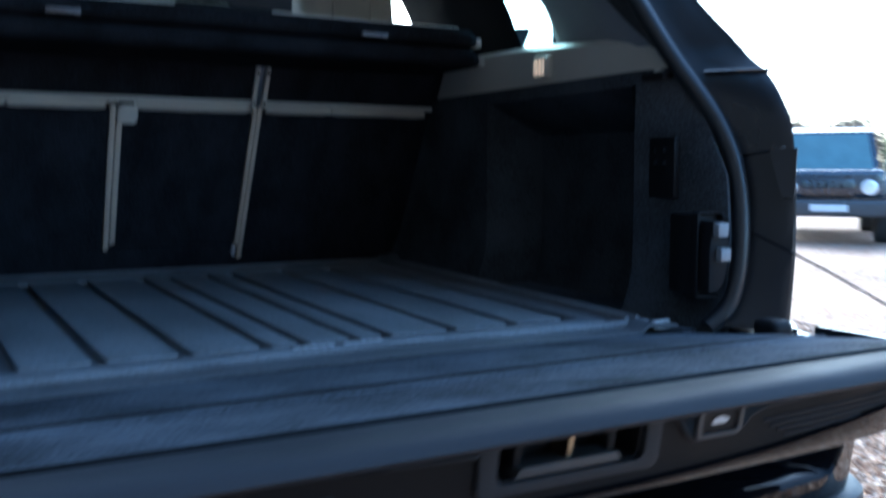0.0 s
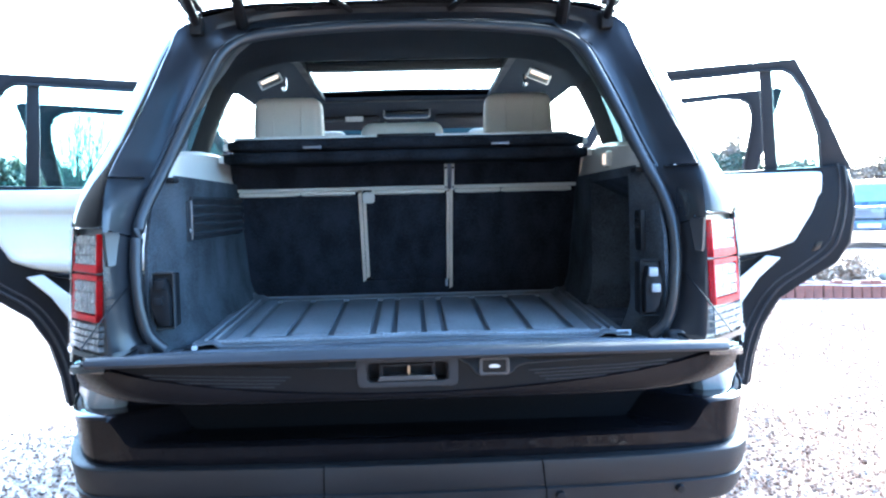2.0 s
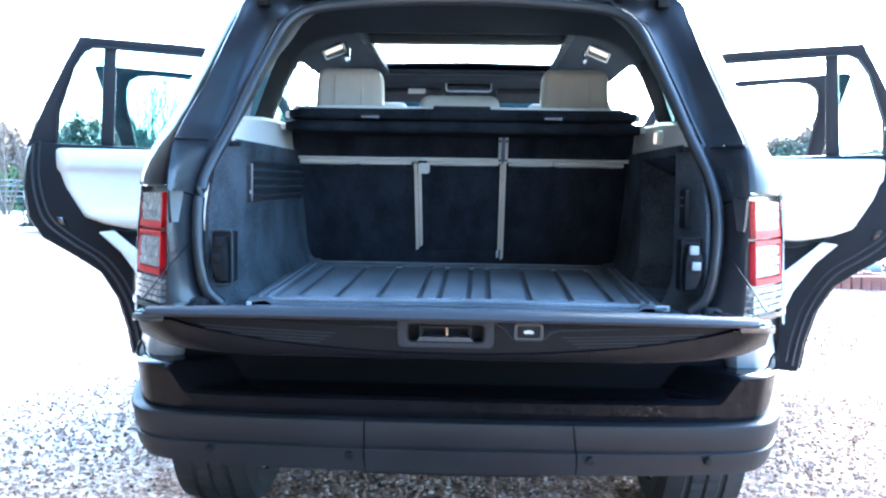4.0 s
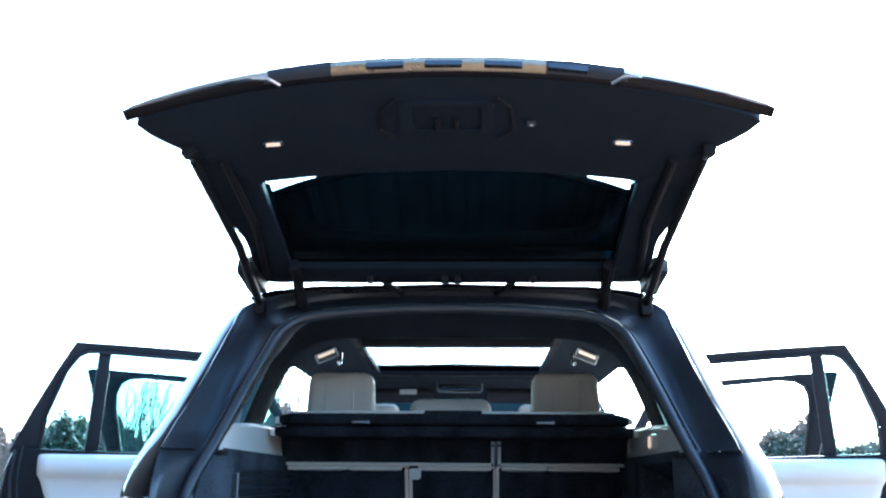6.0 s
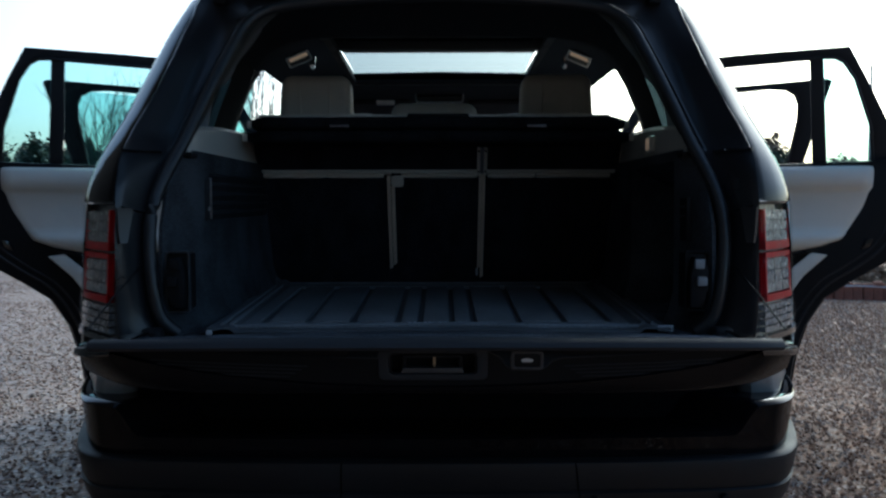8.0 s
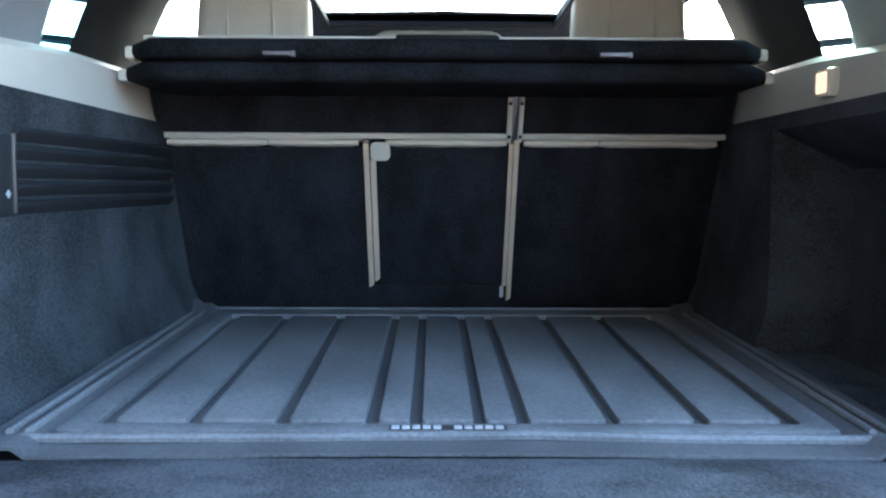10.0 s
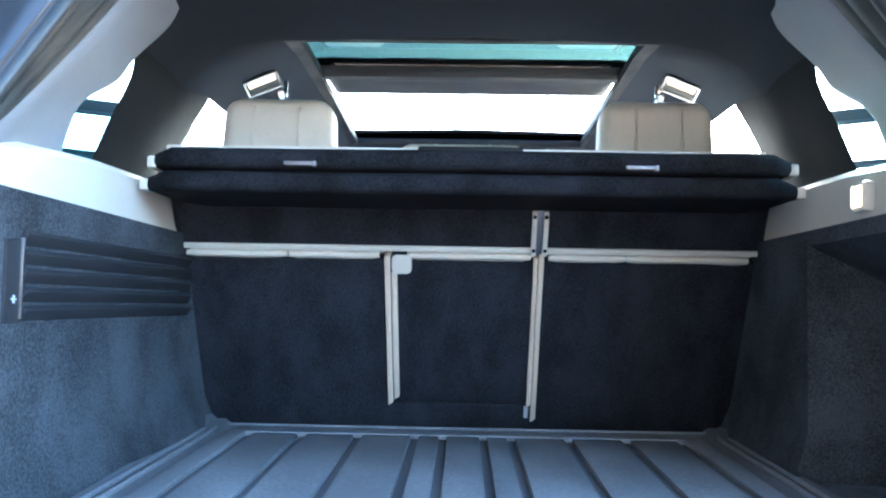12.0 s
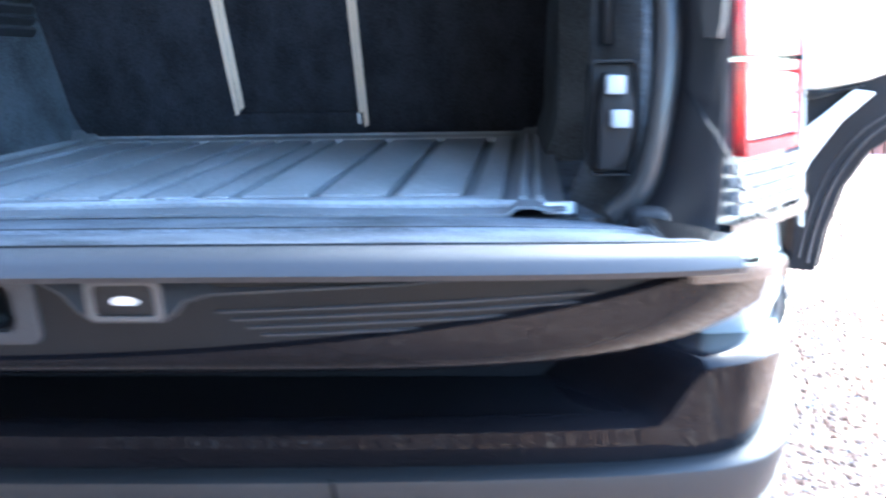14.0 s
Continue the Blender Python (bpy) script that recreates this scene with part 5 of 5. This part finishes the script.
# ---- the yard: loose stones, edging, planting, parked cars ----
def stones(n, x0, x1, y0, y1, r0, r1, seed, thin=1.0):
    """Loose stones; thin above 1 scatters them more sparsely towards y1."""
    g = np.random.default_rng(seed)
    base = np.array([(1, 0, 0), (-1, 0, 0), (0, 1, 0), (0, -1, 0), (0, 0, .6), (0, 0, -.6)], float)
    tri = np.array([(0, 2, 4), (2, 1, 4), (1, 3, 4), (3, 0, 4), (2, 0, 5), (1, 2, 5), (3, 1, 5), (0, 3, 5)])
    c = np.column_stack([g.uniform(x0, x1, n), y0 + (y1 - y0) * g.uniform(0, 1, n) ** thin, np.full(n, GZ + .004)])
    r = g.uniform(r0, r1, n) ** 1.0
    a = g.uniform(0, 6.28, n)
    sh = g.uniform(.6, 1.25, (n, 6, 3))
    v = base[None] * sh * r[:, None, None]
    ca, sa = np.cos(a)[:, None], np.sin(a)[:, None]
    v = np.stack([v[..., 0] * ca - v[..., 1] * sa, v[..., 0] * sa + v[..., 1] * ca, v[..., 2]], -1) + c[:, None]
    f = tri[None] + (np.arange(n) * 6)[:, None, None]
    me = bpy.data.meshes.new("gravel_stones")
    me.from_pydata(v.reshape(-1, 3).tolist(), [], f.reshape(-1, 3).tolist())
    me.materials.append(STONE)
    return new("gravel_stones", me)


tagged(stones(95000, -6.5, -.7, -1.6, 17.0, .007, .0145, 1, 2.4), "loose brown, cream and grey gravel stones", "gravel", kind="stuff")
tagged(stones(66000, .7, 5.0, -1.6, 8.4, .007, .0145, 2), "loose brown and cream gravel stones by the edging", "gravel", kind="stuff")
tagged(stones(12000, -.8, .8, -1.6, 1.6, .008, .016, 3), "loose gravel stones under the car", "gravel", kind="stuff")

BRICK = material("edging_brick", (0.20, 0.075, 0.05), 0.85, 0, 0, 0.3, 14, 90, 0.6, 120)
SOIL = material("dark_soil", (0.06, 0.042, 0.03), 0.95, 0, 0, 0.4, 5, 60, 0.8, 60)
ROCK = material("grey_rock", (0.22, 0.22, 0.20), 0.85, 0, 0, 0.35, 6, 50, 0.8, 40)
BARK = material("bark", (0.085, 0.07, 0.058), 0.9, 0, 0, 0.3, 9, 80, 0.5, 60)
EVERGREEN = material("evergreen_leaf", (0.022, 0.040, 0.018), 0.6, 0, 0, 0.5, 3, 30)
RUSSET = material("russet_twig", (0.19, 0.135, 0.09), 0.8, 0, 0, 0.5, 2, 20)
OLIVE = material("olive_leaf", (0.10, 0.105, 0.052), 0.7, 0, 0, 0.5, 2, 20)
GRASS = material("rough_grass", (0.075, 0.115, 0.03), 0.8, 0, 0, 0.4, 3, 60)
PALE_SHRUB = material("grey_green_shrub", (0.14, 0.16, 0.13), 0.8, 0, 0, 0.4, 4, 40)

edging = thing("brick_edging", "low red-brown edging of bricks set on end", "edging")
e0, e1 = Vector((2.6, 9.0, GZ)), Vector((8.4, 7.7, GZ))
nb = 54
brick_me = []
for k in range(3):
    o = part("brick", box(-.051, .051, -.045, .045, -.03, .19 + .012 * k, .005, 1), BRICK, edging)
    brick_me.append(o.data)
    o.matrix_basis = Matrix.Translation(e0) @ pose(0, 0, 0, 0, 0, -12.6)
    o.location = e0 + (e1 - e0) * (k / nb)
for k in range(3, nb):
    o = new("brick", brick_me[rnd.randrange(3)])
    o.parent = edging
    p = e0 + (e1 - e0) * (k / nb)
    o.matrix_basis = pose(p.x + rnd.uniform(-.004, .004), p.y + rnd.uniform(-.01, .01), p.z + rnd.uniform(-.008, .008), rnd.uniform(-2, 2), rnd.uniform(-1.5, 1.5), -12.6 + rnd.uniform(-2, 2))
tagged(part("edging_cable", tube([e0.lerp(e1, t) + Vector((0, -.055, .17 - .02 * math.sin(3.14 * t * 5) ** 2)) for t in np.linspace(0, 1, 30)], .008, 6), WHITE_PAD, None, "thin white cable draped along the edging"), category="cable")
bed = loft([[(e0.x + (e1.x - e0.x) * t + d * .2, e0.y + (e1.y - e0.y) * t + .03 + d, GZ + .13 + .06 * math.sin(3.1 * min(d, 1)) + .03 * noise.noise((t * 8, d * 2, 0))) for d in (0, .3, .7, 1.2, 1.8)] for t in np.linspace(0, 1, 18)])
tagged(part("planting_bed", bed, SOIL, None, "dark raised soil bed behind the edging"), category="bed", kind="structure")


def leaves(n, centre, size, leaf, seed, mat_, name, lumps=9, up=0.0):
    """A crown of many small leaves gathered in clumps, with gaps."""
    g = np.random.default_rng(seed)
    cl = g.normal(0, .38, (lumps, 3)) * size
    cl[:, 2] = np.abs(cl[:, 2]) + up
    idx = g.integers(0, lumps, n)
    spread = np.array(size) * .20 * (9 / lumps) ** .33 * g.uniform(.6, 1.5, (lumps, 1))
    p = cl[idx] + g.normal(0, 1, (n, 3)) * spread[idx]
    p[:, 2] = np.maximum(p[:, 2], .03)
    p += np.array(centre)
    d1 = g.normal(0, 1, (n, 3))
    d1 /= np.linalg.norm(d1, axis=1, keepdims=True)
    d2 = np.cross(d1, g.normal(0, 1, (n, 3)))
    d2 /= np.linalg.norm(d2, axis=1, keepdims=True)
    s1 = leaf * g.uniform(.6, 1.5, (n, 1))
    v = np.stack([p - d1 * s1, p + d2 * s1 * .45, p + d1 * s1, p - d2 * s1 * .45], 1).reshape(-1, 3)
    f = (np.arange(n)[:, None] * 4 + np.arange(4)[None]).tolist()
    me = bpy.data.meshes.new(name)
    me.from_pydata(v.tolist(), [], f)
    me.materials.append(mat_)
    return new(name, me)


def hedge_leaves(n, x, y, half, deep, tall, leaf, seed, mat_):
    """A dense hedge with a ragged top."""
    g = np.random.default_rng(seed)
    px_, py_ = g.uniform(-half, half, n), g.normal(0, deep * .4, n)
    a, b, c = g.uniform(0, 6.28, 3)
    top = tall * (.80 + .10 * np.sin(px_ * 1.3 + a) + .07 * np.sin(px_ * 3.7 + b) + .05 * np.sin(px_ * 9 + py_ * 5 + c)) * (1 - .25 * (py_ / deep) ** 2)
    z = top * g.uniform(0, 1, n) ** .62 + g.exponential(.05, n) * (g.uniform(0, 1, n) < .25)
    p = np.column_stack([px_ + x, py_ + y, np.maximum(z, .03) + GZ])
    d1 = g.normal(0, 1, (n, 3))
    d1 /= np.linalg.norm(d1, axis=1, keepdims=True)
    d2 = np.cross(d1, g.normal(0, 1, (n, 3)))
    d2 /= np.linalg.norm(d2, axis=1, keepdims=True)
    s1 = leaf * g.uniform(.6, 1.4, (n, 1))
    v = np.stack([p - d1 * s1, p + d2 * s1 * .45, p + d1 * s1, p - d2 * s1 * .45], 1).reshape(-1, 3)
    me = bpy.data.meshes.new("hedge")
    me.from_pydata(v.tolist(), [], (np.arange(n)[:, None] * 4 + np.arange(4)[None]).tolist())
    me.materials.append(mat_)
    return new("hedge", me)


def bare_tree(x, y, h, seed, label, stems=12, fan=.45):
    """A bare, vase-shaped tree: many thin upright stems with fine twigs."""
    g = random.Random(seed)
    t = thing("bare_tree", label, "tree")
    bm = bmesh.new()
    for k in range(stems):
        a, lean = g.uniform(0, 6.28), fan * g.uniform(.1, 1)
        d = Vector((math.cos(a) * lean, math.sin(a) * lean, 1)).normalized()
        p = Vector((x + .25 * math.cos(a) * lean, y + .25 * math.sin(a) * lean, GZ))
        path, n, long = [p], 7, h * g.uniform(.7, 1)
        for i in range(n):
            d = (d + Vector((g.uniform(-.07, .07), g.uniform(-.07, .07), .05))).normalized()
            p = p + d * (long / n)
            path.append(p)
        r = .0055 * h * g.uniform(.7, 1.2)
        join(bm, tube(path, [r * (1 - .12 * i) for i in range(n + 1)], 5))
        for i in range(9):
            b = path[2 + i % (n - 2)]
            e = (d + Vector((g.uniform(-.6, .6), g.uniform(-.6, .6), g.uniform(-.1, .4)))).normalized()
            q = [b]
            for _ in range(3):
                e = (e + Vector((g.uniform(-.15, .15), g.uniform(-.15, .15), .10))).normalized()
                q.append(q[-1] + e * h * g.uniform(.05, .10))
            join(bm, tube(q, [r * .42, r * .34, r * .26, r * .15], 3))
            for j in (1, 2):
                e2 = (e + Vector((g.uniform(-.7, .7), g.uniform(-.7, .7), g.uniform(-.2, .4)))).normalized()
                join(bm, tube([q[j], q[j] + e2 * h * .05, q[j] + (e2 + Vector((0, 0, .2))) * h * .09], [r * .24, r * .18, r * .1], 3))
    part("crown", bm, BARK, t, "bare grey-brown limbs and twigs")
    return t


def bush(x, y, size, n, leaf, mat_, seed, label, name="bush"):
    t = thing(name, label, "bush")
    crown = leaves(n, (x, y, GZ + .1), size, leaf, seed, mat_, "crown", 34)
    crown.parent = t
    g = random.Random(seed)
    bm = bmesh.new()
    for k in range(6):
        join(bm, tube([(x, y, GZ), (x + g.uniform(-.3, .3) * size[0], y + g.uniform(-.3, .3) * size[1], GZ + size[2] * .6)], [.03, .01], 5))
    part("stems", bm, BARK, t)
    return t


bare_tree(-7.5, 18.5, 4.2, 3, "small bare many-stemmed tree beyond the gravel", 22, .38)
bare_tree(-4.7, 20, 5.6, 8, "tall bare tree with fine twigs in the hedge line", 9, .5)
bare_tree(-15, 26, 5.0, 12, "bare tree beside the dark bush", 9, .5)
bush(-9.2, 18.2, (1.15, 1.0, 2.7), 34000, .055, EVERGREEN, 5, "dark evergreen bush beside the gravel")
bush(-8.0, 19.2, (1.0, 1.0, 1.5), 18000, .055, EVERGREEN, 6, "lower dark evergreen bush")
for k in range(9):
    xx = -38 + k * 6.2
    tagged(hedge_leaves(34000, xx, 37 + rnd.uniform(-2, 2), 3.5, 2.0, rnd.uniform(3.8, 4.8), .12, 40 + k, (RUSSET, OLIVE, RUSSET)[k % 3]), "brown winter hedge at the yard's far side", "hedge", "far hedge")
for k in range(7):
    xx = 7 + k * 6.0
    tagged(hedge_leaves(22000, xx, 40 - k * 2.2, 3.4, 2.0, rnd.uniform(3.3, 4.0), .085, 60 + k, (OLIVE, EVERGREEN, RUSSET)[k % 3]), "rough mixed hedge behind the parked cars", "hedge", "far hedge")
for k in range(5):
    tagged(hedge_leaves(16000, -33 + k * 4.6, 34.6, 2.6, .7, 1.7, .10, 80 + k, GRASS), "low green growth at the foot of the hedge", "hedge", "far hedge")
tagged(leaves(16000, (-24, 31, GZ - .05), (12, 3.2, .16), .10, 90, GRASS, "grass_verge", 60), "rough green grass verge along the hedge", "grass", kind="stuff")
for k, (x, y, sx, m) in enumerate(((4.4, 9.4, .55, PALE_SHRUB), (5.6, 9.1, .5, RUSSET), (6.6, 8.9, .5, PALE_SHRUB), (7.6, 8.7, .45, RUSSET), (3.5, 9.6, .5, OLIVE))):
    bush(x, y, (sx, .4, .34), 1500, .035, m, 100 + k, ("low grey-green shrub" if m is PALE_SHRUB else "low russet winter shrub") + " in the bed behind the bricks", "shrub")
for x, y, r in ((4.0, 9.15, .2), (5.0, 9.05, .16), (6.1, 8.75, .19)):
    bm = bmesh.new()
    bmesh.ops.create_icosphere(bm, subdivisions=3, radius=r)
    for v in bm.verts:
        v.co *= 1 + .28 * noise.noise(v.co * 6 + Vector((x, y, 0)))
        v.co.z *= .7
    tagged(part("rock", moved(bm, Matrix.Translation((x, y, GZ + .2))), ROCK, None, "rough grey rock lying in the bed"), category="rock")
# low rail fence on the left, far off
field_gate = thing("field_gate", "pale galvanised field gate in front of the hedge", "gate")
for x in (-21.6, -18.0):
    part("post", box(x - .07, x + .07, 33.35, 33.49, GZ, GZ + 1.35, .015), BARK, field_gate, "weathered timber post")
for z in (.25, .45, .65, .87, 1.10):
    part("rail", tube([(-21.45, 33.42, GZ + z), (-18.15, 33.42, GZ + z)], .024, 8), SATIN, field_gate)
part("brace", tube([(-21.4, 33.42, GZ + .26), (-18.2, 33.42, GZ + 1.09)], .022, 8), SATIN, field_gate)
for x in (-21.45, -18.15):
    part("stile", tube([(x, 33.42, GZ + .2), (x, 33.42, GZ + 1.15)], .026, 8), SATIN, field_gate)
post = thing("street_lamp", "thin grey street lamp post beyond the hedge", "lamp post")
part("pole", tube([(13.3, 26, GZ), (13.3, 26, 5.3)], [.06, .04], 10), SATIN, post)
part("arm", tube(spline([(13.3, 26, 5.2), (13.35, 25.9, 5.45), (13.7, 25.7, 5.5)], 4), .03, 8), SATIN, post)
part("lantern", box(13.6, 13.9, 25.6, 25.75, 5.45, 5.53, .03), GREY_PLASTIC, post)

HEADLAMP = material("headlamp", (0.75, 0.78, 0.80), 0.1, 0.3, 0.8, 0.15, 20, 90)


def parked(x, y, turn, paint, name, label, boxy):
    """A parked car that faces the yard, with its nose towards -y before turning."""
    c = thing(name, label, "car", "parked cars")
    m = Matrix.Translation((x, y, GZ)) @ pose(0, 0, 0, 0, 0, turn)

    def add(nm, bm, mt, par=None, lab=""):
        return part(nm, moved(bm, m), mt, par or c, lab)
    w = .90
    hood = 1.12 if boxy else 1.02
    top = 1.82 if boxy else 1.70
    tb = .30 if boxy else .55
    add("body", join(box(-w, w, 0.12, 4.3, .42, .98, .09, 3), box(-w * .86, w * .86, .05, 1.5, .7, hood, .08, 3)), paint, None, "")
    add("cabin", loft([[(sx * w * k, yy, z) for sx, yy in ((-1, y0), (1, y0), (1, y1), (-1, y1))] for k, z, y0, y1 in ((.93, .97, 1.35, 4.25), (.90, 1.12, 1.42, 4.25), (.80, top - .08, 1.42 + tb, 4.0), (.74, top, 1.62 + tb, 3.8))], True, True), paint)
    add("windscreen", loft([[(-w * .80, 1.415, 1.13), (w * .80, 1.415, 1.13)], [(-w * .70, 1.40 + tb * .93, top - .12), (w * .70, 1.40 + tb * .93, top - .12)]]), GLASS_FAR, None, "pale sky-reflecting windscreen")
    add("bumper", box(-w * .98, w * .98, -.16, .16, .42, .66, .05, 3), GREY_PLASTIC if boxy else paint, None, "front bumper")
    gr = add("grille", box(-.36, .36, .02, .06, .72, .98, .02), GLOSS, None, "dark grille")
    for k in range(7):
        add("slot", box(-.33 + k * .10, -.27 + k * .10, -.0, .03, .75, .95, .01) if boxy else box(-.34, .34, .0, .03, .735 + k * .034, .75 + k * .034, .003), SATIN if not boxy else paint, gr)
    for sx in (-1, 1):
        if boxy:
            add("headlamp", disc((sx * .56, .06, .86), (0, -1, 0), .115, .07, 20, .01), HEADLAMP, None, "round headlamp")
            add("wing_flare", box(min(sx * .78, sx * 1.0), max(sx * .78, sx * 1.0), .22, 1.15, .86, .95, .03), GREY_PLASTIC)
        else:
            add("headlamp", box(min(sx * .44, sx * .84), max(sx * .44, sx * .84), .02, .12, .78, .94, .03), HEADLAMP, None, "bright wide headlamp")
        add("mirror", box(min(sx * .90, sx * 1.10), max(sx * .90, sx * 1.10), 1.5, 1.62, 1.08, 1.24, .03), paint)
        for yy in (.72, 3.45):
            add("wheel", disc((sx * .70, yy, .38), (sx, 0, 0), .38, .22, 24, .03), TYRE)
            add("rim", disc((sx * .90, yy, .38), (sx, 0, 0), .23, .03, 20, .01), RIM)
    add("plate", box(-.26, .26, -.175, -.155, .50, .60, .004), WHITE_PAD, None, "pale number plate without writing")
    return c


GLASS_FAR = material("far_windscreen", (0.09, 0.15, 0.16), 0.08, 0, 0.6, 0.1, 4, 60)
BLUE_BLACK = material("blue_black_paint", (0.02, 0.03, 0.045), 0.25, 0.2, 1.0, 0.1, 4, 400)
SILVER_BLUE = material("silver_blue_paint", (0.06, 0.085, 0.12), 0.3, 0.5, 1.0, 0.1, 4, 400)
WHITE_PAINT = material("white_paint", (0.75, 0.75, 0.74), 0.3, 0, 0.8, 0.05, 4, 400)
parked(11.1, 8.0, -49, BLUE_BLACK, "parked_off_roader", "dark boxy off-roader parked on the gravel", True)
parked(12.9, 6.0, -62, WHITE_PAINT, "parked_car", "white car parked beside the off-roader", False)
parked(11.2, 19.4, -26, SILVER_BLUE, "parked_car", "blue-grey estate car parked by the hedge", False)
